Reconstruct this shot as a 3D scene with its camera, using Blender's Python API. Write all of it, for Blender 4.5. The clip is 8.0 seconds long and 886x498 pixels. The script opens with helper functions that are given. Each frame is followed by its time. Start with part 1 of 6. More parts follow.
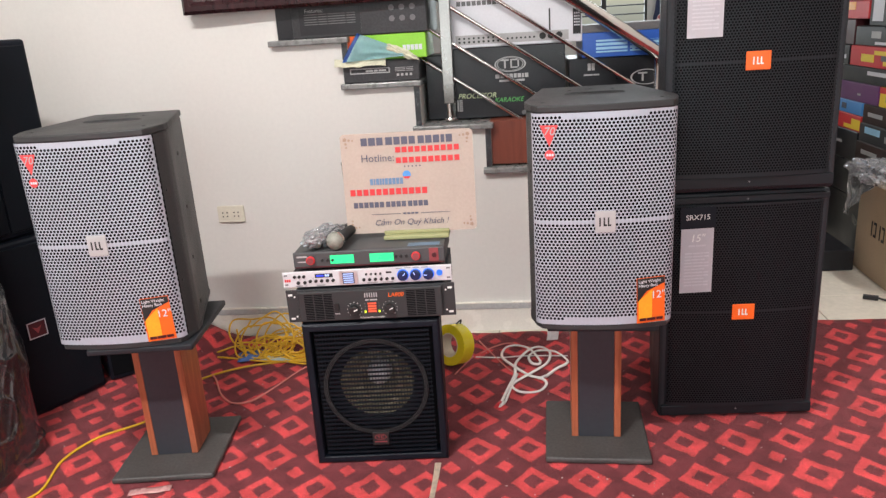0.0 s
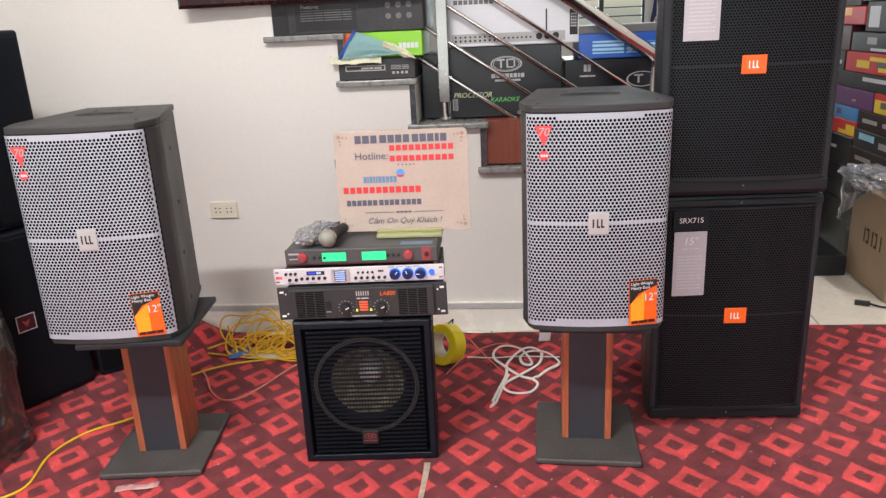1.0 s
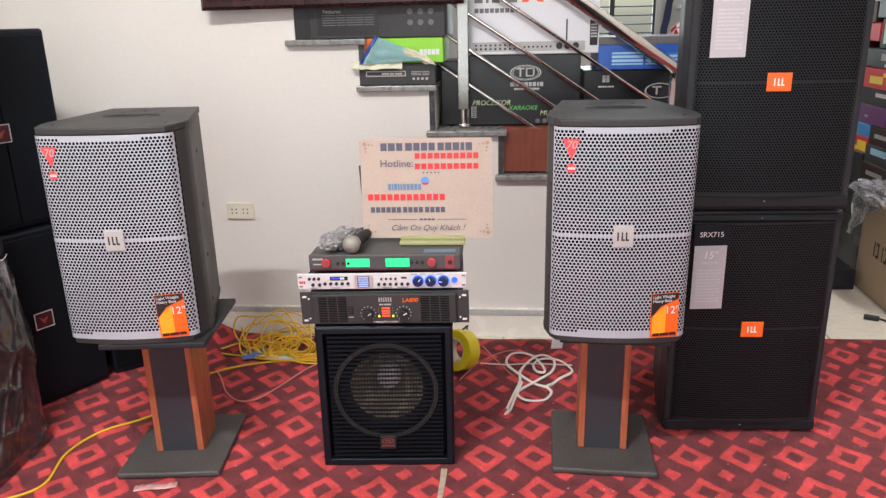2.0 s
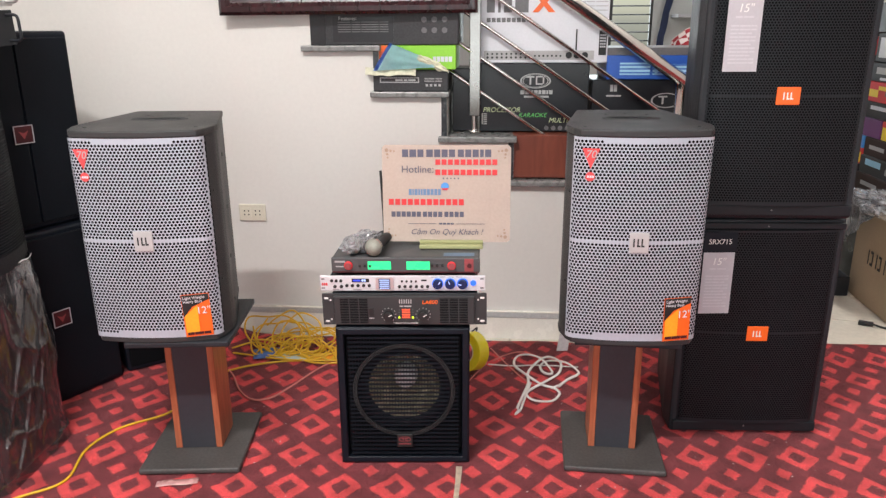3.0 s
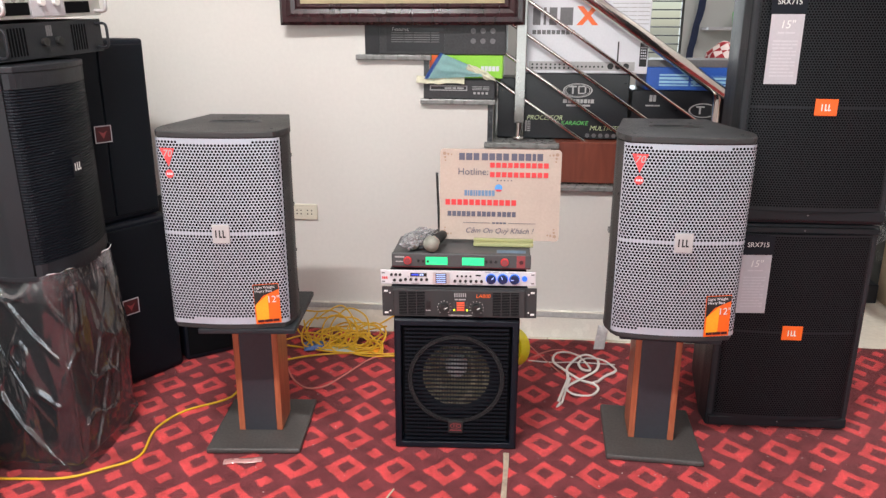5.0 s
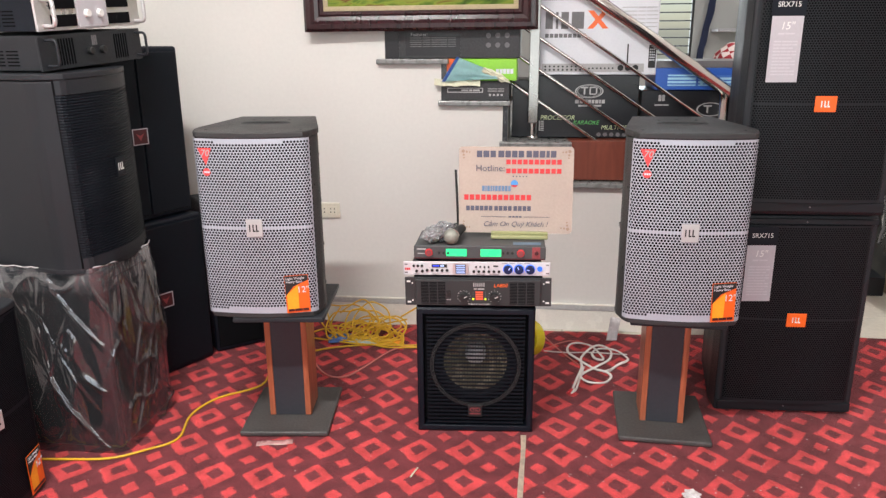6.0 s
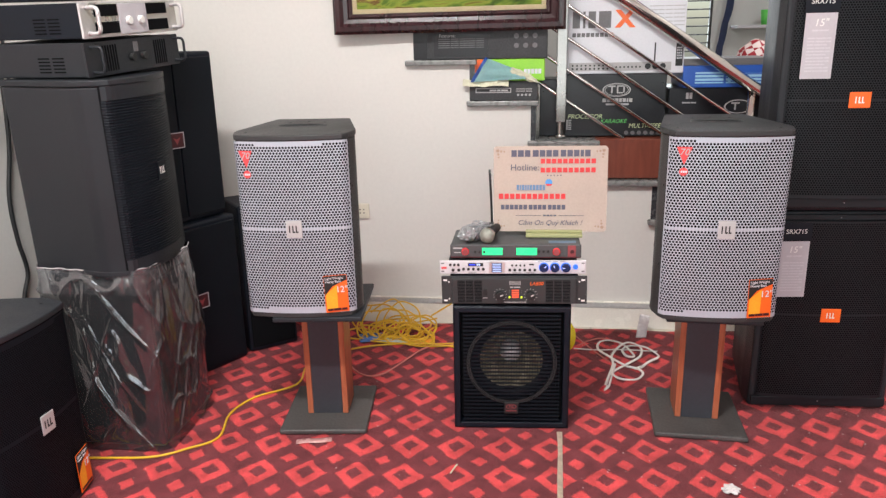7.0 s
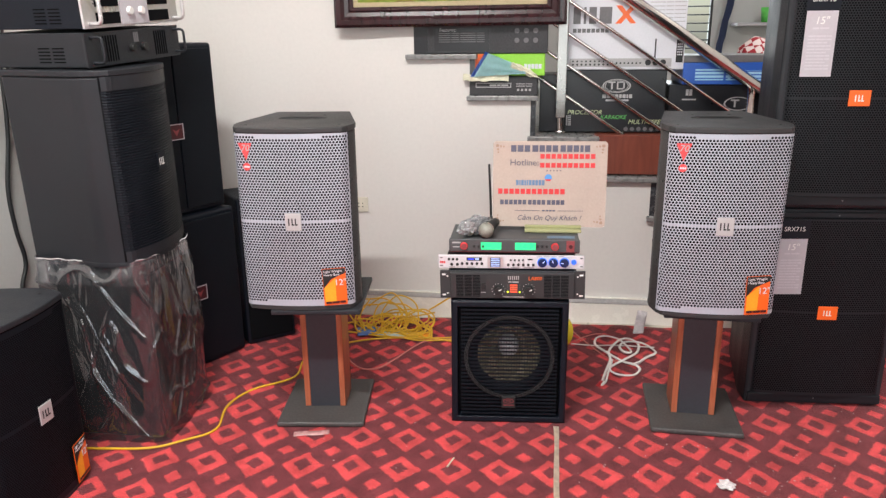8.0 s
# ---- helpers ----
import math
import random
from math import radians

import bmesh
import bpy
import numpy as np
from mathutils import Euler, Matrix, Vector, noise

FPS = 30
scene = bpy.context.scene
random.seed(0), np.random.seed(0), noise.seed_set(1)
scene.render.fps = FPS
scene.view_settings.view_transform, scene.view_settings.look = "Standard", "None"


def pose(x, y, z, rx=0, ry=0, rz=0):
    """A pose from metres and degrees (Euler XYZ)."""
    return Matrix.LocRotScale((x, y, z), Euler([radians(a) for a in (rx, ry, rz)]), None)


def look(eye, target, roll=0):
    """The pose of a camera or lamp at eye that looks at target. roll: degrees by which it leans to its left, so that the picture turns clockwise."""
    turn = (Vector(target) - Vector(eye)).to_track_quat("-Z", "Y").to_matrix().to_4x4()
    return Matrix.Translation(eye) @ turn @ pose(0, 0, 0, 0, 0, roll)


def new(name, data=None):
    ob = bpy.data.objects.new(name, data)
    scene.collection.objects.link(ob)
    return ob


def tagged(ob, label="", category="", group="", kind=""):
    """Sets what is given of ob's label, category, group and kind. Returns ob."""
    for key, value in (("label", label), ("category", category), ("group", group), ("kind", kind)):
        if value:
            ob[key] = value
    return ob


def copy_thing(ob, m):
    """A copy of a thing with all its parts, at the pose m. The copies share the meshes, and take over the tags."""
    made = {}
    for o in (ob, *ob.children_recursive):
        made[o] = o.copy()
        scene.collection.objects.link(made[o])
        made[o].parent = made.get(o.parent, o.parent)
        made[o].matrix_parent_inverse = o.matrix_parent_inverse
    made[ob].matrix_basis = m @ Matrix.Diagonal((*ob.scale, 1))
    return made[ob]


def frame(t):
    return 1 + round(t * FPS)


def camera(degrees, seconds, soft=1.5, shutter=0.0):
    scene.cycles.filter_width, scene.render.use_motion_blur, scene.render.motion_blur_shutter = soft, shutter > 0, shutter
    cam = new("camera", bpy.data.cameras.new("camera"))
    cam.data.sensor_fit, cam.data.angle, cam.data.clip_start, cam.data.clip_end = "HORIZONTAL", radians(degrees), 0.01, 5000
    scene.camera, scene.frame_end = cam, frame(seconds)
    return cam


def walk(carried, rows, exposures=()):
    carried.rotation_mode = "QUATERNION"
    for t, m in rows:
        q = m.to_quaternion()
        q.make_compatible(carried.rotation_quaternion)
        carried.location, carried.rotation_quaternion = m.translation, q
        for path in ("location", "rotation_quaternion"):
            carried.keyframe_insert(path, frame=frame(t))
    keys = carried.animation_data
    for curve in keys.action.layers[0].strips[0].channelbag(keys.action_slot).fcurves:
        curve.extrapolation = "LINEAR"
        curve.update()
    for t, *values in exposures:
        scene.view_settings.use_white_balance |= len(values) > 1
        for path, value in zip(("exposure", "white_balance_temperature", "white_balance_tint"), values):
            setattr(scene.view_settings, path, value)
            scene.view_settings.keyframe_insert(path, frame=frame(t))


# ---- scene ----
cam = camera(61.8, 8.0, soft=1.4)
PATH = [
    (0, (0.05, -0.018, 1.27), (-0.158, 1.882, 0.682), -3.7),
    (0.5, (0.052, -0.014, 1.27), (-0.147, 1.887, 0.679), -3.3),
    (1, (0.054, -0.01, 1.269), (-0.139, 1.891, 0.677), -2.7),
    (1.5, (0.033, -0.018, 1.28), (-0.151, 1.885, 0.692), -1.9),
    (2, (-0.019, -0.025, 1.297), (-0.203, 1.877, 0.706), -1.3),
    (2.2, (-0.045, -0.043, 1.306), (-0.221, 1.862, 0.724), -1.0),
    (3.3, (-0.121, -0.109, 1.323), (-0.262, 1.797, 0.735), -0.2),
    (3.5, (-0.129, -0.127, 1.315), (-0.27, 1.78, 0.729), -0.1),
    (4, (-0.172, -0.165, 1.319), (-0.329, 1.745, 0.747), -0.0),
    (4.5, (-0.201, -0.188, 1.329), (-0.377, 1.721, 0.759), 0.1),
    (4.7, (-0.212, -0.206, 1.331), (-0.395, 1.703, 0.763), 0.2),
    (5.8, (-0.203, -0.372, 1.333), (-0.425, 1.535, 0.773), -0.1),
    (6, (-0.216, -0.39, 1.333), (-0.445, 1.518, 0.778), -0.4),
    (6.5, (-0.266, -0.407, 1.336), (-0.514, 1.498, 0.78), -0.9),
    (7, (-0.296, -0.428, 1.34), (-0.554, 1.476, 0.785), -1.2),
    (7.5, (-0.306, -0.432, 1.336), (-0.566, 1.471, 0.776), -1.1),
    (8, (-0.3, -0.432, 1.338), (-0.551, 1.469, 0.77), -0.6),
]
walk(cam, [(t, look(eye, target, roll)) for t, eye, target, roll in PATH])

# ---- world and lights ----
scene.view_settings.exposure = 0.05
world = bpy.data.worlds.new("world")
scene.world = world
world.use_nodes = True
wn = world.node_tree.nodes
sky = wn.new("ShaderNodeTexSky")
sky.sky_type, sky.sun_disc = "NISHITA", False
sky.sun_elevation, sky.sun_rotation = radians(50), radians(160)
world.node_tree.links.new(sky.outputs[0], wn["Background"].inputs[0])
wn["Background"].inputs[1].default_value = 0.12


def area_lamp(name, m, sx, sy, watts, color):
    d = bpy.data.lights.new(name, "AREA")
    d.shape, d.size, d.size_y, d.energy, d.color = "RECTANGLE", sx, sy, watts, color
    ob = new(name, d)
    ob.matrix_world = m
    return ob


DAY = (0.88, 0.97, 1.0)
TUBE = (1.0, 0.992, 0.975)
# daylight in the shop front behind the camera
area_lamp("shopfront_daylight", look((0.4, -2.92, 1.45), (0.4, 0, 1.3)), 3.6, 2.3, 70, DAY)
# tubes of the three ceiling fittings; the third is added to brighten the back right
area_lamp("tube_light", pose(-1.05, 0.15, 3.30), 1.15, 0.06, 142, TUBE)
area_lamp("tube_light", pose(0.75, -0.85, 3.30, 0, 0, 90), 1.15, 0.10, 14, TUBE)
area_lamp("tube_light", pose(1.75, 3.35, 3.30, 0, 0, 90), 1.15, 0.10, 40, TUBE)
# daylight in the window of the back room
area_lamp("window_daylight", look((0.8, 6.62, 1.7), (0.8, 3, 1.4)), 0.7, 1.3, 21, DAY)


# ---- materials ----
def mat(name, color, rough=0.6, metal=0.0, vary=0.12, scale=6.0, grain=120.0, bump=0.15, emit=None, coat=0.0, spec=0.5):
    """Paint, plastic, metal or card: two scales of variation, fine relief."""
    m = bpy.data.materials.new(name)
    m.use_nodes = True
    nt = m.node_tree
    n, l = nt.nodes, nt.links
    p = n["Principled BSDF"]
    tc = n.new("ShaderNodeTexCoord")
    big = n.new("ShaderNodeTexNoise")
    big.inputs["Scale"].default_value, big.inputs["Detail"].default_value = scale, 5
    fine = n.new("ShaderNodeTexNoise")
    fine.inputs["Scale"].default_value, fine.inputs["Detail"].default_value = grain, 3
    l.new(tc.outputs["Object"], big.inputs["Vector"])
    l.new(tc.outputs["Object"], fine.inputs["Vector"])
    mixn = n.new("ShaderNodeMath")
    mixn.operation = "ADD"
    l.new(big.outputs["Fac"], mixn.inputs[0])
    l.new(fine.outputs["Fac"], mixn.inputs[1])
    rng = n.new("ShaderNodeMapRange")
    rng.inputs["From Min"].default_value, rng.inputs["From Max"].default_value = 0.6, 1.4
    rng.inputs["To Min"].default_value, rng.inputs["To Max"].default_value = 1 - vary, 1 + vary
    l.new(mixn.outputs[0], rng.inputs["Value"])
    mul = n.new("ShaderNodeVectorMath")
    mul.operation = "SCALE"
    mul.inputs[0].default_value = color[:3]
    l.new(rng.outputs[0], mul.inputs["Scale"])
    l.new(mul.outputs[0], p.inputs["Base Color"])
    rr = n.new("ShaderNodeMapRange")
    rr.inputs["From Min"].default_value, rr.inputs["From Max"].default_value = 0.3, 0.7
    rr.inputs["To Min"].default_value, rr.inputs["To Max"].default_value = max(rough - 0.08, 0.02), min(rough + 0.08, 1)
    l.new(big.outputs["Fac"], rr.inputs["Value"])
    l.new(rr.outputs[0], p.inputs["Roughness"])
    p.inputs["Metallic"].default_value = metal
    p.inputs["Coat Weight"].default_value = coat
    p.inputs["Specular IOR Level"].default_value = spec
    if bump:
        b = n.new("ShaderNodeBump")
        b.inputs["Strength"].default_value, b.inputs["Distance"].default_value = bump, 0.002
        l.new(fine.outputs["Fac"], b.inputs["Height"])
        l.new(b.outputs[0], p.inputs["Normal"])
    if emit:
        p.inputs["Emission Color"].default_value = (*emit[0], 1)
        p.inputs["Emission Strength"].default_value = emit[1]
    return m


def math_node(n, l, op, a, b=None, c=None):
    q = n.new("ShaderNodeMath")
    q.operation = op
    for i, v in enumerate((a, b, c)):
        if v is None:
            continue
        if isinstance(v, (int, float)):
            q.inputs[i].default_value = v
        else:
            l.new(v, q.inputs[i])
    return q.outputs[0]


def carpet_material():
    """Maroon pile carpet with a woven lattice of red diamond rings and small diamonds."""
    m = bpy.data.materials.new("carpet")
    m.use_nodes = True
    n, l = m.node_tree.nodes, m.node_tree.links
    p = n["Principled BSDF"]
    tc = n.new("ShaderNodeTexCoord")
    wob = n.new("ShaderNodeTexNoise")
    wob.inputs["Scale"].default_value, wob.inputs["Detail"].default_value = 9, 2
    l.new(tc.outputs["Object"], wob.inputs["Vector"])
    off = n.new("ShaderNodeVectorMath")
    off.operation = "MULTIPLY_ADD"
    l.new(wob.outputs["Color"], off.inputs[0])
    off.inputs[1].default_value = (0.030, 0.030, 0)
    l.new(tc.outputs["Object"], off.inputs[2])
    fuzz = n.new("ShaderNodeTexNoise")
    fuzz.inputs["Scale"].default_value, fuzz.inputs["Detail"].default_value = 260, 2
    l.new(tc.outputs["Object"], fuzz.inputs["Vector"])
    off2 = n.new("ShaderNodeVectorMath")
    off2.operation = "MULTIPLY_ADD"
    l.new(fuzz.outputs["Color"], off2.inputs[0])
    off2.inputs[1].default_value = (0.023, 0.023, 0)
    l.new(off.outputs[0], off2.inputs[2])
    mp = n.new("ShaderNodeMapping")
    mp.vector_type = "TEXTURE"
    mp.inputs["Location"].default_value = (-0.717 + 0.0235, 1.765 + 0.0235, 0)
    mp.inputs["Rotation"].default_value = (0, 0, radians(3))
    mp.inputs["Scale"].default_value = (0.1575, 0.1765, 1)
    l.new(off2.outputs[0], mp.inputs["Vector"])
    sep = n.new("ShaderNodeSeparateXYZ")
    l.new(mp.outputs[0], sep.inputs[0])
    u, v = sep.outputs[0], sep.outputs[1]

    def cell(shift):
        fu = math_node(n, l, "FRACT", math_node(n, l, "ADD", u, 0.5 + shift))
        fv = math_node(n, l, "FRACT", math_node(n, l, "ADD", v, 0.5 + shift))
        return math_node(n, l, "SUBTRACT", fu, 0.5), math_node(n, l, "SUBTRACT", fv, 0.5)

    cu, cv = cell(0.0)
    au, av = math_node(n, l, "ABSOLUTE", cu), math_node(n, l, "ABSOLUTE", cv)
    d = math_node(n, l, "ADD", au, av)
    outer = math_node(n, l, "LESS_THAN", d, 0.425)
    # the hole of each ring sits a little off its middle
    hv = math_node(n, l, "ABSOLUTE", math_node(n, l, "SUBTRACT", cv, 0.03))
    hole = math_node(n, l, "LESS_THAN", math_node(n, l, "ADD", au, hv), 0.195)
    ring = math_node(n, l, "SUBTRACT", outer, hole)
    su, sv = cell(0.5)
    sd = math_node(n, l, "ADD", math_node(n, l, "ABSOLUTE", su), math_node(n, l, "ABSOLUTE", sv))
    small = math_node(n, l, "LESS_THAN", sd, 0.175)
    red = math_node(n, l, "MAXIMUM", ring, small)
    red.node.use_clamp = True
    mixc = n.new("ShaderNodeMix")
    mixc.data_type = "RGBA"
    mixc.inputs["A"].default_value = (0.135, 0.025, 0.031, 1)
    mixc.inputs["B"].default_value = (0.60, 0.060, 0.063, 1)
    l.new(red, mixc.inputs["Factor"])
    # pile and wear
    pile = n.new("ShaderNodeTexNoise")
    pile.inputs["Scale"].default_value, pile.inputs["Detail"].default_value = 420, 3
    wear = n.new("ShaderNodeTexNoise")
    wear.inputs["Scale"].default_value, wear.inputs["Detail"].default_value = 14, 6
    l.new(tc.outputs["Object"], pile.inputs["Vector"])
    l.new(tc.outputs["Object"], wear.inputs["Vector"])
    pr = n.new("ShaderNodeMapRange")
    pr.inputs["From Min"].default_value, pr.inputs["From Max"].default_value = 0.3, 0.7
    pr.inputs["To Min"].default_value, pr.inputs["To Max"].default_value = 0.55, 1.4
    l.new(pile.outputs["Fac"], pr.inputs["Value"])
    wr = n.new("ShaderNodeMapRange")
    wr.inputs["From Min"].default_value, wr.inputs["From Max"].default_value = 0.3, 0.7
    wr.inputs["To Min"].default_value, wr.inputs["To Max"].default_value = 0.66, 1.34
    l.new(wear.outputs["Fac"], wr.inputs["Value"])
    sc = n.new("ShaderNodeVectorMath")
    sc.operation = "SCALE"
    l.new(mixc.outputs["Result"], sc.inputs[0])
    l.new(math_node(n, l, "MULTIPLY", pr.outputs[0], wr.outputs[0]), sc.inputs["Scale"])
    l.new(sc.outputs[0], p.inputs["Base Color"])
    p.inputs["Roughness"].default_value = 0.95
    p.inputs["Specular IOR Level"].default_value = 0.15
    p.inputs["Sheen Weight"].default_value = 0.25
    p.inputs["Sheen Tint"].default_value = (1, 0.5, 0.5, 1)
    b = n.new("ShaderNodeBump")
    b.inputs["Strength"].default_value, b.inputs["Distance"].default_value = 0.7, 0.004
    l.new(pile.outputs["Fac"], b.inputs["Height"])
    l.new(b.outputs[0], p.inputs["Normal"])
    return m


def painting_material():
    """Oil landscape: meadows and trees in greens and ochres."""
    m = bpy.data.materials.new("oil_landscape")
    m.use_nodes = True
    n, l = m.node_tree.nodes, m.node_tree.links
    p = n["Principled BSDF"]
    tc = n.new("ShaderNodeTexCoord")
    mp = n.new("ShaderNodeMapping")
    mp.inputs["Scale"].default_value = (4, 1, 11)
    mp.inputs["Rotation"].default_value = (0, radians(12), 0)
    l.new(tc.outputs["Object"], mp.inputs["Vector"])
    a = n.new("ShaderNodeTexNoise")
    a.inputs["Scale"].default_value, a.inputs["Detail"].default_value, a.inputs["Distortion"].default_value = 1.6, 8, 1.2
    l.new(mp.outputs[0], a.inputs["Vector"])
    r = n.new("ShaderNodeValToRGB")
    e = r.color_ramp.elements
    e[0].position, e[0].color = 0.3, (0.03, 0.055, 0.012, 1)
    e[1].position, e[1].color = 0.75, (0.50, 0.34, 0.06, 1)
    for pos, col in ((0.42, (0.08, 0.14, 0.02, 1)), (0.52, (0.22, 0.27, 0.04, 1)), (0.6, (0.12, 0.05, 0.02, 1)), (0.66, (0.30, 0.30, 0.06, 1))):
        q = e.new(pos)
        q.color = col
    l.new(a.outputs["Fac"], r.inputs["Fac"])
    l.new(r.outputs[0], p.inputs["Base Color"])
    p.inputs["Roughness"].default_value = 0.75
    p.inputs["Specular IOR Level"].default_value = 0.2
    b = n.new("ShaderNodeBump")
    b.inputs["Strength"].default_value, b.inputs["Distance"].default_value = 0.5, 0.002
    l.new(a.outputs["Fac"], b.inputs["Height"])
    l.new(b.outputs[0], p.inputs["Normal"])
    return m


def wood_material(name, dark, light, rough=0.4, scale=7.0):
    m = bpy.data.materials.new(name)
    m.use_nodes = True
    n, l = m.node_tree.nodes, m.node_tree.links
    p = n["Principled BSDF"]
    tc = n.new("ShaderNodeTexCoord")
    mp = n.new("ShaderNodeMapping")
    mp.inputs["Scale"].default_value = (scale, scale, scale * 0.12)
    l.new(tc.outputs["Object"], mp.inputs["Vector"])
    a = n.new("ShaderNodeTexNoise")
    a.inputs["Scale"].default_value, a.inputs["Detail"].default_value, a.inputs["Distortion"].default_value = 6, 6, 0.8
    l.new(mp.outputs[0], a.inputs["Vector"])
    r = n.new("ShaderNodeValToRGB")
    r.color_ramp.elements[0].position, r.color_ramp.elements[0].color = 0.3, (*dark, 1)
    r.color_ramp.elements[1].position, r.color_ramp.elements[1].color = 0.7, (*light, 1)
    l.new(a.outputs["Fac"], r.inputs["Fac"])
    l.new(r.outputs[0], p.inputs["Base Color"])
    p.inputs["Roughness"].default_value = rough
    return m


def film_material(name="clear_film", haze_lo=0.035, haze_hi=0.10):
    """Clear polythene film: see-through, with a sharp gloss; whitish creases and haze also stand in for highlights."""
    m = bpy.data.materials.new(name)
    m.use_nodes = True
    n, l = m.node_tree.nodes, m.node_tree.links
    out = n["Material Output"]
    n.remove(n["Principled BSDF"])
    tc = n.new("ShaderNodeTexCoord")
    mp = n.new("ShaderNodeMapping")
    mp.inputs["Rotation"].default_value = (radians(35), radians(40), radians(20))
    mp.inputs["Scale"].default_value = (8, 8, 2.6)
    l.new(tc.outputs["Object"], mp.inputs["Vector"])
    a = n.new("ShaderNodeTexNoise")
    a.inputs["Scale"].default_value, a.inputs["Detail"].default_value, a.inputs["Distortion"].default_value = 0.9, 1.5, 1.2
    l.new(mp.outputs[0], a.inputs["Vector"])
    b = n.new("ShaderNodeBump")
    b.inputs["Strength"].default_value, b.inputs["Distance"].default_value = 0.8, 0.03
    l.new(a.outputs["Fac"], b.inputs["Height"])
    gl = n.new("ShaderNodeBsdfGlossy")
    gl.inputs["Roughness"].default_value = 0.07
    gl.inputs["Color"].default_value = (0.95, 0.96, 1.0, 1)
    l.new(b.outputs[0], gl.inputs["Normal"])
    df = n.new("ShaderNodeBsdfDiffuse")
    df.inputs["Color"].default_value = (0.7, 0.7, 0.72, 1)
    tr = n.new("ShaderNodeBsdfTransparent")
    tr.inputs["Color"].default_value = (0.93, 0.94, 0.95, 1)
    haze = n.new("ShaderNodeMixShader")
    g = n.new("ShaderNodeMapRange")
    g.inputs["From Min"].default_value, g.inputs["From Max"].default_value = 0.56, 0.72
    g.inputs["To Min"].default_value, g.inputs["To Max"].default_value = haze_lo, haze_hi
    l.new(a.outputs["Fac"], g.inputs["Value"])
    # folds whiten along thin lines, which also paints in the glints of creased film
    off = math_node(n, l, "ABSOLUTE", math_node(n, l, "SUBTRACT", a.outputs["Fac"], 0.5))
    fold = n.new("ShaderNodeMapRange")
    fold.inputs["From Min"].default_value, fold.inputs["From Max"].default_value = 0.0, 0.009
    fold.inputs["To Min"].default_value, fold.inputs["To Max"].default_value = min(0.20, haze_hi * 0.7), 0.0
    l.new(off, fold.inputs["Value"])
    l.new(math_node(n, l, "MAXIMUM", g.outputs[0], fold.outputs[0]), haze.inputs["Fac"])
    l.new(tr.outputs[0], haze.inputs[1])
    l.new(df.outputs[0], haze.inputs[2])
    mx = n.new("ShaderNodeMixShader")
    fr = n.new("ShaderNodeFresnel")
    fr.inputs["IOR"].default_value = 1.95
    l.new(b.outputs[0], fr.inputs["Normal"])
    l.new(fr.outputs[0], mx.inputs["Fac"])
    l.new(haze.outputs[0], mx.inputs[1])
    l.new(gl.outputs[0], mx.inputs[2])
    l.new(mx.outputs[0], out.inputs["Surface"])
    return m


M_WALL = mat("white_wall_paint", (0.69, 0.665, 0.63), 0.75, vary=0.035, scale=2.2, grain=60, bump=0.08)
M_CEIL = mat("ceiling_paint", (0.82, 0.81, 0.79), 0.8, vary=0.03, bump=0.05)
M_TILE = mat("cream_floor_tile", (0.80, 0.74, 0.63), 0.22, vary=0.09, scale=5, grain=40, bump=0.02)
M_GROUT = mat("grout", (0.35, 0.31, 0.26), 0.9)
M_SKIRT = mat("skirting_tile", (0.84, 0.80, 0.72), 0.25, vary=0.06, scale=9, bump=0.03)
M_BORDER = mat("skirting_border", (0.50, 0.49, 0.48), 0.35, vary=0.12, scale=60, bump=0.1)
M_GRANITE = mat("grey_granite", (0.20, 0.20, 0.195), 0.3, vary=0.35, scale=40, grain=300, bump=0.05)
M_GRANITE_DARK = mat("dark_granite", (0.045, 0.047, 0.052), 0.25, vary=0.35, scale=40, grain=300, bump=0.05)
M_CARPET = carpet_material()
M_BLACK = mat("black_textured_paint", (0.0042, 0.0065, 0.0120), 0.5, vary=0.2, scale=5, grain=500, bump=0.3, spec=0.25)
M_GREYBLACK = mat("charcoal_textured_paint", (0.032, 0.032, 0.033), 0.5, vary=0.18, scale=5, grain=500, bump=0.3, spec=0.4)
M_SRX = mat("black_satin_paint", (0.0160, 0.0175, 0.0215), 0.5, vary=0.18, scale=5, grain=500, bump=0.3, spec=0.35)
M_DEEP = mat("black_foam", (0.006, 0.006, 0.007), 0.95, bump=0.2, spec=0.05)
M_GRILLE_BLACK = mat("black_steel_mesh", (0.0058, 0.0078, 0.0115), 0.5, vary=0.15, bump=0.05, spec=0.15)
M_GRILLE_SRX = mat("dark_grey_steel_mesh", (0.0095, 0.0105, 0.0135), 0.48, vary=0.15, bump=0.05, spec=0.3)
M_GRILLE_SILVER = mat("silver_steel_mesh", (0.415, 0.44, 0.505), 0.36, metal=0.15, vary=0.07, bump=0.05)
M_BRUSHED = mat("brushed_steel", (0.34, 0.33, 0.32), 0.3, metal=1.0, vary=0.12, scale=6, bump=0.03)
M_CHROME = mat("polished_steel", (0.72, 0.70, 0.67), 0.13, metal=1.0, vary=0.06, bump=0.02)
M_SATIN = mat("satin_aluminium", (0.62, 0.60, 0.60), 0.32, metal=0.6, vary=0.06, bump=0.03)
M_WHITE = mat("white_plastic", (0.78, 0.77, 0.74), 0.4, vary=0.04, bump=0.02)
M_IVORY = mat("yellowed_ivory_plastic", (0.68, 0.64, 0.53), 0.4, vary=0.06, bump=0.02)
M_PAPER = mat("grey_paper", (0.48, 0.46, 0.49), 0.7, vary=0.05, bump=0.05)
M_FAINT = mat("faint_pale_print", (0.56, 0.54, 0.57), 0.6, vary=0.05, bump=0)
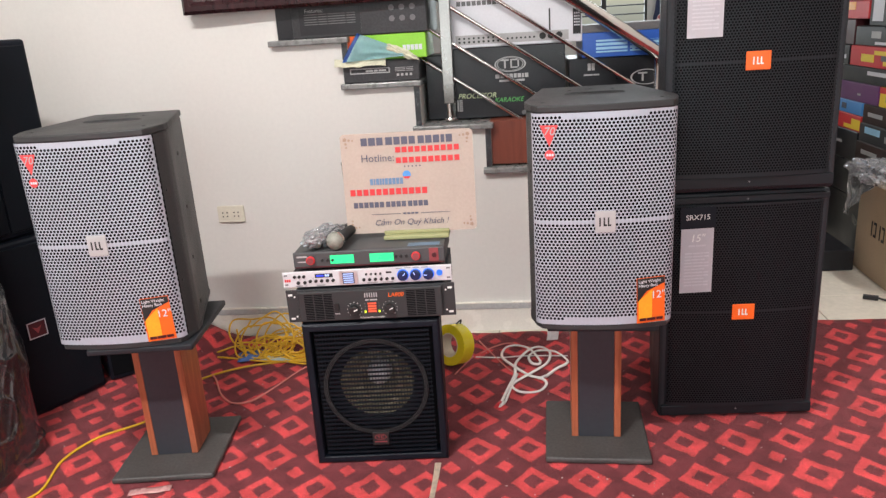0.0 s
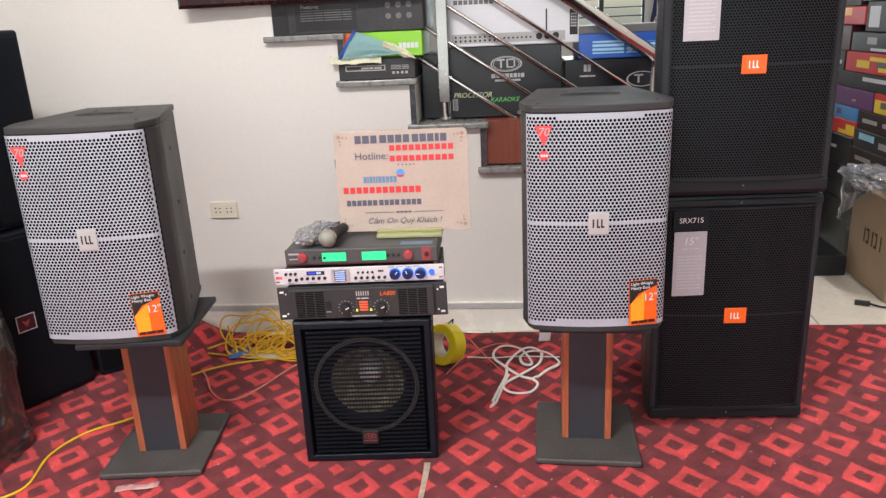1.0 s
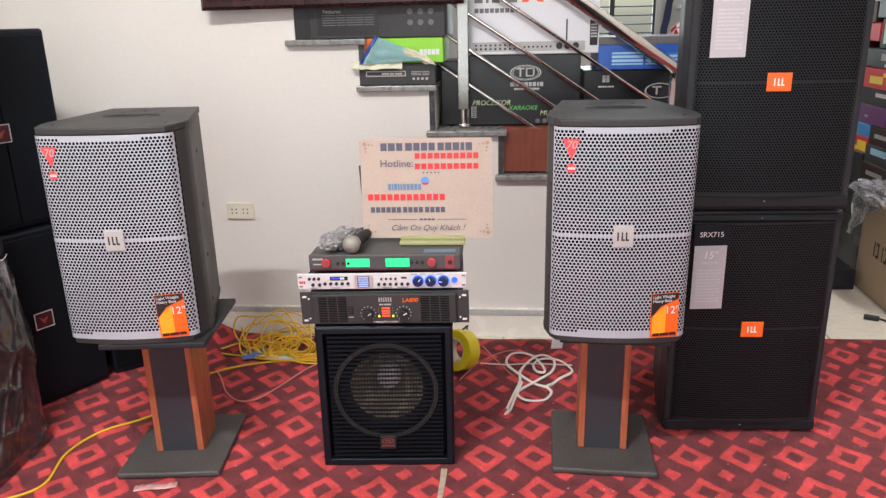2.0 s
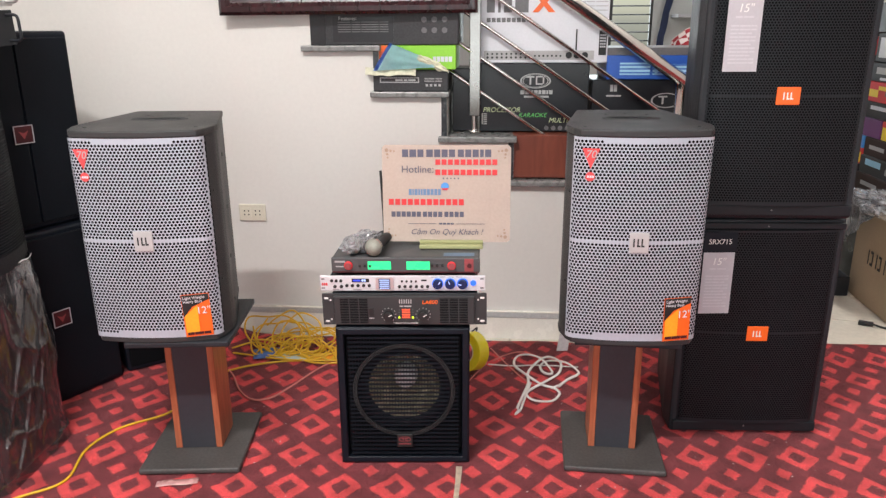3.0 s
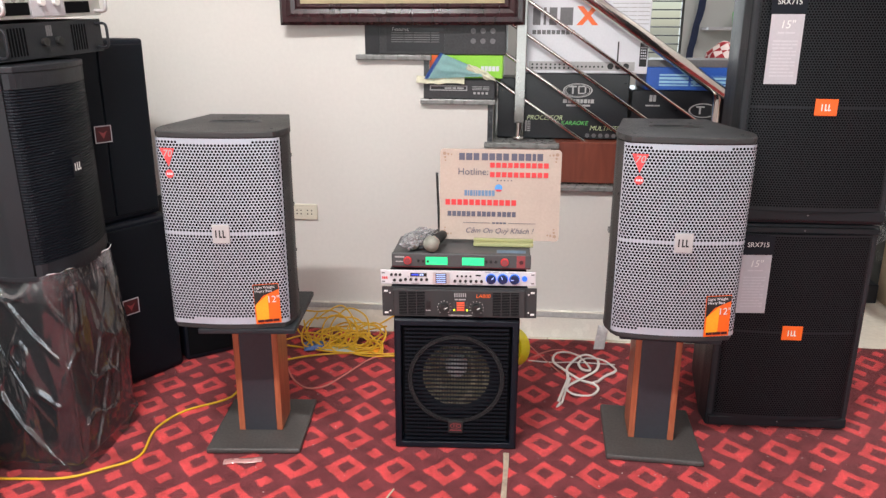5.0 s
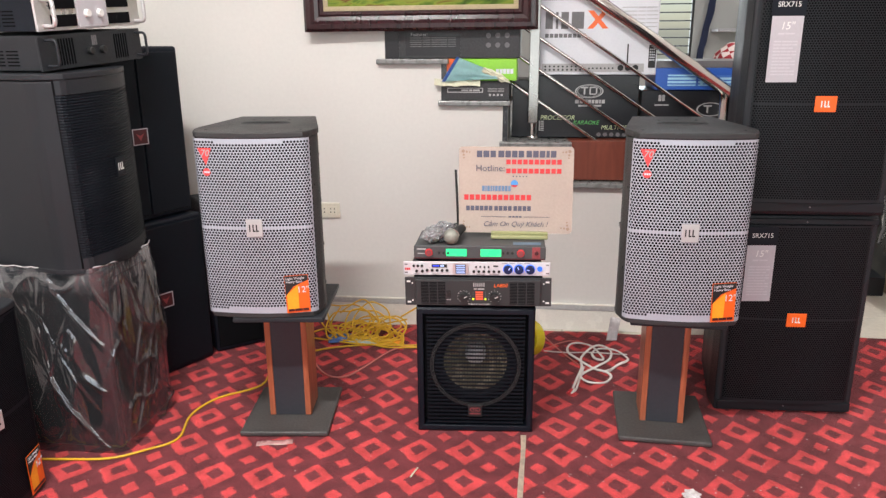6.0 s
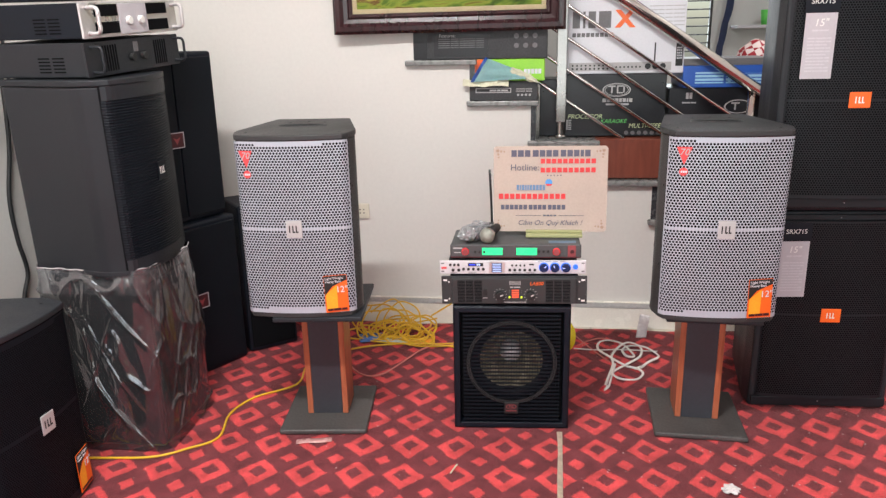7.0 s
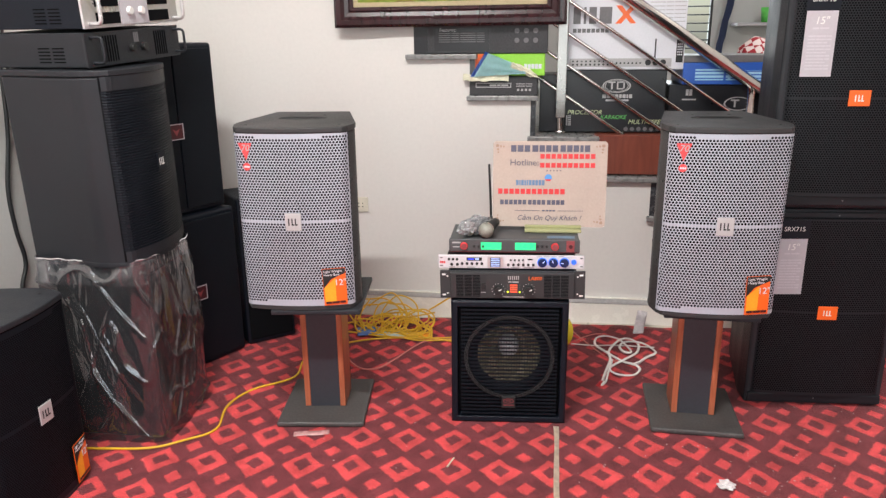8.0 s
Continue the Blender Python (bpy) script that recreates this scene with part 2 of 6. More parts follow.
M_ORANGE = mat("orange_plate", (0.85, 0.13, 0.012), 0.4, vary=0.06, bump=0.02)
M_AMBER = mat("amber_print", (0.90, 0.36, 0.02), 0.4, vary=0.12, scale=20, bump=0.02)
M_RED = mat("red_print", (0.62, 0.030, 0.035), 0.45, vary=0.08, bump=0.02)
M_INK = mat("black_ink", (0.012, 0.012, 0.012), 0.5, vary=0.1, bump=0.0)
M_NAVY = mat("slate_ink", (0.09, 0.09, 0.13), 0.6, vary=0.1, bump=0.0)
M_TAGRED = mat("bright_red_print", (0.66, 0.065, 0.068), 0.5, vary=0.06, bump=0)
M_LIGHTSILVER = mat("pale_silver_panel", (0.64, 0.63, 0.65), 0.35, metal=0.15, vary=0.05, scale=30, bump=0.03)
M_MESHHEAD = mat("woven_steel_wire", (0.29, 0.29, 0.25), 0.5, metal=0.4, vary=0.25, scale=40, grain=420, bump=1.0)
M_DIMRED = mat("dim_red_print", (0.26, 0.05, 0.055), 0.45, vary=0.15, bump=0)
M_METALPLATE = mat("grey_metal_plate", (0.50, 0.50, 0.50), 0.35, metal=0.3, vary=0.06, bump=0.02)
M_RECV = mat("grey_powder_coat", (0.062, 0.062, 0.064), 0.5, vary=0.12, bump=0.1)
M_WINE = mat("dull_red_badge", (0.055, 0.008, 0.011), 0.4, vary=0.15, bump=0.05)
M_CHERRY = wood_material("orange_wood_veneer", (0.27, 0.068, 0.030), (0.43, 0.128, 0.062), 0.35, 9)
M_SLATE = mat("dark_laminate", (0.028, 0.029, 0.036), 0.45, vary=0.15, bump=0.1)
M_PLATE = mat("grey_painted_board", (0.058, 0.052, 0.050), 0.55, vary=0.38, scale=14, bump=0.1)
M_FRAMEWOOD = wood_material("dark_purple_lacquered_wood", (0.018, 0.006, 0.008), (0.04, 0.013, 0.016), 0.22, 5)
M_FILLET = mat("cream_fillet", (0.46, 0.38, 0.24), 0.75, vary=0.1, scale=30, spec=0.2)
M_PAINTING = painting_material()
M_FILM = film_material()
M_FILM_HAZY = film_material("hazy_film", 0.30, 0.7)
M_FILM_HEM = film_material("folded_film_edge", 0.5, 0.9)
M_FILM_COLLAR = film_material("gathered_film", 0.07, 0.36)
M_CARD = mat("brown_cardboard", (0.45, 0.33, 0.22), 0.8, vary=0.1, scale=8, bump=0.1)
M_BOXBLACK = mat("printed_black_carton", (0.012, 0.012, 0.015), 0.34, vary=0.35, scale=7, bump=0.12, spec=0.45)
M_BOXGREY = mat("printed_grey_carton", (0.042, 0.041, 0.044), 0.45, vary=0.35, scale=8, bump=0.08, spec=0.3)
M_BOXWHITE = mat("printed_white_carton", (0.66, 0.66, 0.70), 0.4, vary=0.06, scale=6, bump=0.04)
M_BOXBROWN = wood_material("red_brown_carton", (0.14, 0.030, 0.018), (0.22, 0.055, 0.03), 0.45, 5)
M_BOXBLUE = mat("blue_carton", (0.03, 0.11, 0.46), 0.35, vary=0.12)
M_SKYBLUE = mat("light_blue_carton", (0.07, 0.27, 0.62), 0.35, vary=0.12)
M_LIME = mat("lime_green_carton", (0.27, 0.62, 0.04), 0.4, vary=0.08)
M_PURPLE = mat("purple_carton", (0.13, 0.03, 0.14), 0.4, vary=0.12)
M_YELLOW = mat("yellow_print", (0.85, 0.62, 0.04), 0.4, vary=0.06)
M_CHOC = mat("dark_brown_carton", (0.040, 0.018, 0.015), 0.5, vary=0.15, spec=0.3)
M_TEAL = mat("teal_paper", (0.38, 0.64, 0.67), 0.75, vary=0.1, scale=20)
M_CREAM = mat("crumpled_cream_paper", (0.62, 0.60, 0.45), 0.8, vary=0.12, scale=30)
M_SIGN = mat("beige_printed_board", (0.44, 0.355, 0.30), 0.5, vary=0.08, scale=12, bump=0.05)
M_OLIVE = mat("pale_olive_plastic", (0.33, 0.33, 0.16), 0.35, vary=0.05)
M_CABLE_Y = mat("yellow_cable", (0.72, 0.42, 0.02), 0.45, vary=0.12, scale=30)
M_CABLE_W = mat("white_cable", (0.82, 0.76, 0.72), 0.45, vary=0.06)
M_CABLE_R = mat("pinkish_red_cable", (0.62, 0.19, 0.16), 0.5, vary=0.1)
M_CABLE_K = mat("black_cable", (0.015, 0.015, 0.016), 0.5)
M_TAPE = mat("yellow_packing_tape", (0.72, 0.60, 0.02), 0.2, vary=0.08, coat=0.6)
M_TAPE_CORE = mat("cardboard_core", (0.62, 0.55, 0.42), 0.7)
M_BLUEBAG = mat("blue_plastic_bag", (0.08, 0.16, 0.42), 0.35, vary=0.25, scale=25)
M_CONE = mat("paper_cone", (0.34, 0.30, 0.21), 0.26, metal=0.4, vary=0.2, scale=20)
M_GREEN_LCD = mat("green_display", (0.02, 0.3, 0.1), 0.3, vary=0.04, bump=0, emit=((0.03, 0.85, 0.32), 1.0))
M_BLUE_LED = mat("blue_display", (0.02, 0.03, 0.3), 0.3, vary=0.04, bump=0, emit=((0.05, 0.10, 1.0), 1.0))
M_BLUE_RING = mat("blue_lit_ring", (0.02, 0.08, 0.4), 0.3, vary=0.04, bump=0, emit=((0.02, 0.16, 0.9), 0.9))
M_PALE_LED = mat("pale_blue_bars", (0.3, 0.4, 0.7), 0.3, vary=0.04, bump=0, emit=((0.35, 0.5, 1.0), 0.9))
M_RED_LED = mat("red_lit_bars", (0.5, 0.05, 0.02), 0.3, vary=0.04, bump=0, emit=((1.0, 0.13, 0.06), 0.8))
M_YELLOW_LED = mat("yellow_lamp", (0.5, 0.6, 0.02), 0.3, vary=0.04, bump=0, emit=((0.7, 1.0, 0.05), 1.2))
M_TUBE = mat("lit_diffuser", (0.8, 0.8, 0.8), 0.5, vary=0.02, bump=0, emit=((1.0, 0.97, 0.93), 3.0))


# ---- mesh helpers ----
def fresh():
    return bmesh.new()


def part(name, bm, material, parent=None, label="", m=None, smooth=False):
    me = bpy.data.meshes.new(name)
    if smooth:
        for f in bm.faces:
            f.smooth = True
    bm.to_mesh(me)
    bm.free()
    me.materials.append(material)
    ob = new(name, me)
    if parent is not None:
        ob.parent = parent
    if m is not None:
        ob.matrix_basis = m
    if label:
        tagged(ob, label)
    return ob


def thing(name, m, label, category, group="", kind=""):
    ob = new(name)
    ob.empty_display_size = 0.05
    ob.matrix_basis = m
    return tagged(ob, label, category, group, kind)


def add_box(bm, x0, x1, y0, y1, z0, z1, bevel=0.0, seg=2):
    r = bmesh.ops.create_cube(bm, size=1, matrix=Matrix.Translation(((x0 + x1) / 2, (y0 + y1) / 2, (z0 + z1) / 2)) @ Matrix.Diagonal((x1 - x0, y1 - y0, z1 - z0, 1)))
    if bevel:
        vs = set(r["verts"])
        es = [e for e in bm.edges if e.verts[0] in vs and e.verts[1] in vs]
        bmesh.ops.bevel(bm, geom=es, offset=bevel, segments=seg, profile=0.5, affect="EDGES")
    return bm


def box(x0, x1, y0, y1, z0, z1, bevel=0.0, seg=2):
    return add_box(fresh(), x0, x1, y0, y1, z0, z1, bevel, seg)


def prism(pts, z0, z1, bevel=0.0, seg=2, axis="z"):
    """Outline pts pushed from z0 to z1; axis y: pts are (x, z), pushed along y."""
    bm = fresh()
    put = (lambda a, b, c: (a, b, c)) if axis == "z" else (lambda a, b, c: (a, c, b))
    lo = [bm.verts.new(put(x, y, z0)) for x, y in pts]
    hi = [bm.verts.new(put(x, y, z1)) for x, y in pts]
    k = len(pts)
    bm.faces.new(lo[::-1])
    bm.faces.new(hi)
    for i in range(k):
        bm.faces.new((lo[i], lo[(i + 1) % k], hi[(i + 1) % k], hi[i]))
    bmesh.ops.recalc_face_normals(bm, faces=bm.faces)
    if bevel:
        bmesh.ops.bevel(bm, geom=list(bm.edges), offset=bevel, segments=seg, profile=0.5, affect="EDGES")
    return bm


def add_cyl(bm, m, r, h, seg=20, r2=None, bevel=0.0):
    """A round bar of length h along m's z, from m's origin on."""
    q = bmesh.ops.create_cone(bm, cap_ends=True, segments=seg, radius1=r, radius2=r if r2 is None else r2, depth=h, matrix=m @ Matrix.Translation((0, 0, h / 2)))
    if bevel:
        vs = set(q["verts"])
        es = [e for f in bm.faces if len(f.verts) > 4 and f.verts[0] in vs for e in f.edges]
        bmesh.ops.bevel(bm, geom=list(set(es)), offset=bevel, segments=2, profile=0.5, affect="EDGES")
    return bm


def bar_between(bm, a, b, r, seg=12):
    a, b = Vector(a), Vector(b)
    m = Matrix.Translation(a) @ (b - a).to_track_quat("Z", "Y").to_matrix().to_4x4()
    return add_cyl(bm, m, r, (b - a).length, seg)


def lathe(profile, seg=40):
    """Rings of (radius, y), turned round the y axis."""
    bm = fresh()
    rings = []
    for r, y in profile:
        rings.append([bm.verts.new((r * math.cos(2 * math.pi * i / seg), y, r * math.sin(2 * math.pi * i / seg))) for i in range(seg)])
    for a, b in zip(rings, rings[1:]):
        for i in range(seg):
            bm.faces.new((a[i], a[(i + 1) % seg], b[(i + 1) % seg], b[i]))
    bmesh.ops.remove_doubles(bm, verts=bm.verts, dist=1e-6)
    bmesh.ops.recalc_face_normals(bm, faces=bm.faces)
    return bm


def smooth_path(points, step=8):
    p = [Vector(q) for q in points]
    p = [2 * p[0] - p[1]] + p + [2 * p[-1] - p[-2]]
    out = []
    for i in range(1, len(p) - 2):
        for k in range(step):
            t = k / step
            a, b, c, d = p[i - 1], p[i], p[i + 1], p[i + 2]
            out.append(0.5 * ((2 * b) + (c - a) * t + (2 * a - 5 * b + 4 * c - d) * t * t + (3 * b - a - 3 * c + d) * t ** 3))
    out.append(p[-2])
    return out


def sweep(points, r, seg=7, step=8, bm=None, flat=1.0):
    """A cable along points."""
    bm = bm or fresh()
    path = smooth_path(points, step)
    rings = []
    side = None
    for i, q in enumerate(path):
        d = (path[min(i + 1, len(path) - 1)] - path[max(i - 1, 0)]).normalized()
        if side is None:
            side = d.cross(Vector((0, 0, 1)))
            side = side if side.length > 1e-2 else Vector((1, 0, 0))
        side = (side - side.dot(d) * d).normalized()
        w = side.cross(d).normalized()
        rings.append([bm.verts.new(q + r * (math.cos(2 * math.pi * k / seg) * side + flat * math.sin(2 * math.pi * k / seg) * w)) for k in range(seg)])
    for a, b in zip(rings, rings[1:]):
        for k in range(seg):
            bm.faces.new((a[k], a[(k + 1) % seg], b[(k + 1) % seg], b[k]))
    bm.faces.new(rings[0][::-1])
    bm.faces.new(rings[-1])
    return bm


def ring_points(cx, cz, r, k=40):
    return [(cx + r * math.cos(2 * math.pi * i / k), cz + r * math.sin(2 * math.pi * i / k)) for i in range(k)]


def bowed(half, bow, wrap_r, wrap_deg):
    """Plan of a grille that bows outwards by bow and wraps round at both ends: arc length to (x, y), with y towards the back."""
    def at(u):
        s = abs(u)
        if s <= half:
            x, y = s, -bow * (1 - (s / half) ** 2)
        else:
            a = min((s - half) / wrap_r, radians(wrap_deg))
            x, y = half + wrap_r * math.sin(a), wrap_r * (1 - math.cos(a))
        return (x if u >= 0 else -x), y
    return at


def perforated(width, z0, z1, pitch, hole, plan, solid=None):
    """A steel sheet with round holes in a honeycomb: each cell is a hexagon with a hexagonal hole; solid(u, z) says where none is punched."""
    vs, fs = [], []
    rows = int((z1 - z0) / (pitch * 0.866))
    cols = int(width / pitch)
    R = pitch / math.sqrt(3)
    ang = [radians(30 + 60 * k) for k in range(6)]
    for j in range(rows + 1):
        z = z0 + j * pitch * 0.866
        for i in range(cols + 1):
            u = -width / 2 + i * pitch + (pitch / 2 if j % 2 else 0)
            if u > width / 2:
                continue
            b = len(vs)
            outer = []
            for a in ang:
                uu, zz = u + R * math.cos(a), min(max(z + R * math.sin(a), z0), z1)
                uu = min(max(uu, -width / 2), width / 2)
                x, y = plan(uu)
                outer.append((x, y, zz))
            vs += outer
            edge = abs(u) > width / 2 - pitch or z < z0 + pitch or z > z1 - pitch
            if edge or (solid and solid(u, z)):
                fs.append(tuple(range(b, b + 6)))
                continue
            for a in ang:
                x, y = plan(u + hole * math.cos(a))
                vs.append((x, y, z + hole * math.sin(a)))
            for k in range(6):
                k2 = (k + 1) % 6
                fs.append((b + k, b + k2, b + 6 + k2, b + 6 + k))
    me = bpy.data.meshes.new("grille")
    me.from_pydata(vs, [], fs)
    bm = fresh()
    bm.from_mesh(me)
    bpy.data.meshes.remove(me)
    return bm


def plan_strip(plan, u0, u1, z0, z1, back, k=24):
    """A solid strip that follows a grille's plan, back metres behind it."""
    bm = fresh()
    lo, hi = [], []
    for i in range(k + 1):
        x, y = plan(u0 + (u1 - u0) * i / k)
        lo.append(bm.verts.new((x, y + back, z0)))
        hi.append(bm.verts.new((x, y + back, z1)))
    for i in range(k):
        bm.faces.new((lo[i], lo[i + 1], hi[i + 1], hi[i]))
    return bm


def corrugated(plan, wide, z0, z1, pitch, depth, k=28):
    """A sheet of fine horizontal ribs that follows a grille's plan."""
    bm = fresh()
    rows = []
    n_row = int((z1 - z0) / pitch) * 4
    for j in range(n_row + 1):
        z = z0 + (z1 - z0) * j / n_row
        d = (0, 0, depth, depth)[j % 4]
        row = []
        for i in range(k + 1):
            x, y = plan(-wide / 2 + wide * i / k)
            row.append(bm.verts.new((x, y + d, z)))
        rows.append(row)
    for a, b in zip(rows, rows[1:]):
        for i in range(k):
            bm.faces.new((a[i], a[i + 1], b[i + 1], b[i]))
    return bm


def lettering(name, body, size, material, parent, m, align="CENTER", extrude=0.0004, shear=0.0):
    """Printed words, in the built-in font, turned into a mesh."""
    c = bpy.data.curves.new(name, "FONT")
    c.body, c.size, c.extrude, c.align_x, c.align_y, c.shear, c.resolution_u = body, size, extrude, align, "CENTER", shear, 3
    tmp = bpy.data.objects.new(name, c)
    me = bpy.data.meshes.new_from_object(tmp)
    bpy.data.objects.remove(tmp)
    bpy.data.curves.remove(c)
    me.materials.clear()
    me.materials.append(material)
    ob = new(name, me)
    ob.parent = parent
    ob.matrix_basis = m
    return ob


def bar_row(name, x0, x1, y, z0, z1, words, gap, material, parent):
    """Unreadable or withheld print: each bar a piece of its own."""
    total = sum(words) + gap * (len(words) - 1)
    w, x = (x1 - x0) / total, x0
    for k in words:
        if k > 0.1:
            part(name, box(x, x + k * w, y, y + 0.0008, z0, z1), material, parent)
        x += (k + gap) * w


UPRIGHT = pose(0, 0, 0, 90)  # a flat print stood up, facing -y


def printed(x, y, z):
    return Matrix.Translation((x, y, z)) @ UPRIGHT


def print_bars(bm, x0, x1, y, z0, z1, words=(1,), gap=0.25):
    """Unreadable print: a row of short plain bars."""
    total = sum(words) + gap * (len(words) - 1)
    w = (x1 - x0) / total
    x = x0
    for k in words:
        add_box(bm, x, x + k * w, y, y + 0.0008, z0, z1)
        x += (k + gap) * w
    return bm

# ---- structure ----
def setting(name, bm, material, label, smooth=False):
    return tagged(part(name, bm, material, smooth=smooth), label, "", "", "structure")


WALL_Y = 2.90
RUN, RISE = 0.27, 0.1775
# nosing ends of the stair, from the top down: left end of each tread and its height
TREADS = [(-0.895 + RUN * k, 1.235 - RISE * k) for k in range(7)]

# floor slab with tile pieces laid last in the file
setting("floor", box(-2.45, 2.75, -3.1, 6.80, -0.12, -0.012), M_GROUT, "tiled floor bed of the shop")
setting("ceiling", box(-2.45, 2.75, -3.1, 6.80, 3.4, 3.5), M_CEIL, "plain white ceiling")
setting("wall_west", box(-2.42, -2.30, -3.1, 6.80, -0.012, 3.4), M_WALL, "plain off-white painted wall")
setting("wall_east", box(2.60, 2.75, -3.1, 6.80, -0.012, 3.4), M_WALL, "plain off-white painted wall")
# shop front wall with its wide opening
setting("wall_south", prism([(-2.3, 0), (-1.6, 0), (-1.6, 2.65), (2.4, 2.65), (2.4, 0), (2.6, 0), (2.6, 3.4), (-2.3, 3.4)], -3.1, -2.98, axis="y"), M_WALL, "white wall round the open shop front")
# stair wall: solid on one side, stepped under the treads
steps = [(-2.30, 0.0), (1.02, 0.0)]
for k in range(6, -1, -1):
    x, z = TREADS[k]
    steps += [(x + RUN + 0.035, z - 0.022), (x + 0.035, z - 0.022)]
steps += [(TREADS[0][0] + 0.035, 1.39), (-1.135, 1.39), (-1.135, 1.565), (-1.405, 1.565), (-1.405, 1.74), (-1.68, 1.74), (-1.68, 3.4), (-2.30, 3.4)]
clean = []
for q in steps:
    if not clean or (abs(q[0] - clean[-1][0]) + abs(q[1] - clean[-1][1])) > 0.003:
        clean.append(q)
setting("wall_north", prism(clean, WALL_Y, WALL_Y + 0.86, axis="y"), M_WALL, "white wall under the stair with a stepped top edge")
# back room wall with window opening
WIN = (0.45, 1.15, 1.05, 2.35)
bmw = fresh()
add_box(bmw, -2.3, WIN[0], 6.50, 6.65, 0, 3.4)
add_box(bmw, WIN[1], 2.6, 6.50, 6.65, 0, 3.4)
add_box(bmw, WIN[0], WIN[1], 6.50, 6.65, 0, WIN[2])
add_box(bmw, WIN[0], WIN[1], 6.50, 6.65, WIN[3], 3.4)
M_GREYWALL = mat("grey_wall_paint", (0.50, 0.50, 0.49), 0.8, vary=0.05, bump=0.05)
setting("wall_back_room", bmw, M_GREYWALL, "grey painted back room wall with a barred window")
win = thing("window_1", pose(0, 0, 0), "barred window with pale daylight behind it", "window", kind="structure")
for i in range(3):
    bmw = fresh()
    x = WIN[0] + (WIN[1] - WIN[0]) * i / 2
    add_box(bmw, x - 0.02, x + 0.02, 6.51, 6.55, WIN[2], WIN[3], 0.004)
    part("mullion", bmw, M_GREYBLACK, win)
for i in range(18):
    bmw = fresh()
    z = WIN[2] + 0.04 + i * 0.07
    add_cyl(bmw, pose(WIN[0], 6.515, z, 0, 90, 0), 0.006, WIN[1] - WIN[0], 8)
    part("window_bar", bmw, M_GREYBLACK, win)

# skirting: pale tiles with a grey ornamental border along the top
sk = tagged(part("baseboard", box(-1.66, 1.0, WALL_Y - 0.010, WALL_Y, 0, 0.098, 0.001), M_SKIRT), "pale tile skirting along the stair wall", "", "", "structure")
part("border_strip", box(-1.66, 1.0, WALL_Y - 0.013, WALL_Y, 0.100, 0.124, 0.002), M_BORDER, sk, "grey ornamental border tile")
part("border_bead", box(-1.66, 1.0, WALL_Y - 0.015, WALL_Y, 0.1245, 0.130, 0.002), M_SKIRT, sk)
bmo = fresh()
for i in range(130):
    x = -1.65 + i * 0.0203
    add_cyl(bmo, pose(x, WALL_Y - 0.0128, 0.112, 90), 0.007, 0.002, 6)
part("border_ornament", bmo, M_BORDER, sk)

# carpet: one sheet with a soft rippled edge, lifted against the skirting at one place
CARPET = (-2.28, 2.55, -2.9, 2.85)


def carpet_height(x, y):
    h = 0.004 + 0.0025 * noise.noise(Vector((x * 2.2, y * 2.2, 0)))
    lift = math.exp(-(((x + 1.36) / 0.13) ** 2)) * max(0.0, (y - 2.60) / 0.25) ** 1.5
    return h + 0.085 * lift + 0.012 * max(0.0, (y - 2.7) / 0.15) * (0.5 + 0.5 * noise.noise(Vector((x * 5, 3, 0))))


bmc = fresh()
nx, ny = 150, 170
grid = []
for j in range(ny + 1):
    row = []
    for i in range(nx + 1):
        x = CARPET[0] + (CARPET[1] - CARPET[0]) * i / nx
        y = CARPET[2] + (CARPET[3] + 0.05 * max(0, min(1, (x - 0.3) / 0.8)) - CARPET[2]) * j / ny
        if j == ny:
            y += 0.006 * noise.noise(Vector((x * 6, 0, 0)))
        row.append(bmc.verts.new((x, y, carpet_height(x, y))))
    grid.append(row)
for j in range(ny):
    for i in range(nx):
        bmc.faces.new((grid[j][i], grid[j][i + 1], grid[j + 1][i + 1], grid[j + 1][i]))
edge = [e for e in bmc.edges if len(e.link_faces) == 1]
r = bmesh.ops.extrude_edge_only(bmc, edges=edge)
for v in r["geom"]:
    if isinstance(v, bmesh.types.BMVert):
        v.co.z = -0.006
tagged(part("carpet", bmc, M_CARPET, smooth=True), "maroon carpet woven with red diamond rings, littered with lint", "carpet", "", "structure")

# ceiling lights
def ceiling_light(m):
    t = thing("ceiling_light", m, "white tube ceiling light", "lamp", "ceiling lights")
    part("frame", box(-0.13, 0.13, -0.63, 0.63, 0.04, 0.098, 0.006), M_WHITE, t)
    part("diffuser", box(-0.10, 0.10, -0.60, 0.60, 0.022, 0.038, 0.006), M_TUBE, t)
    return t


lamp = ceiling_light(pose(-1.05, 0.15, 3.30, 0, 0, 90))
copy_thing(lamp, pose(0.75, -0.85, 3.30))
# added fitting for the fill lamp over the back right floor
copy_thing(lamp, pose(1.75, 3.35, 3.30))

# stair treads and risers
stair = thing("staircase", pose(0, 0, 0), "stair with grey granite treads and dark granite risers", "stairs", kind="structure")
for k, (x, z) in enumerate(TREADS):
    part("tread", box(x, x + RUN + 0.045, WALL_Y - 0.03, WALL_Y + 0.86, z - 0.022, z, 0.004), M_GRANITE, stair)
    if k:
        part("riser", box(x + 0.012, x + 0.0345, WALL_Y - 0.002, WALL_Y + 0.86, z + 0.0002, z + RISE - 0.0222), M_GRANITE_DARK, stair)

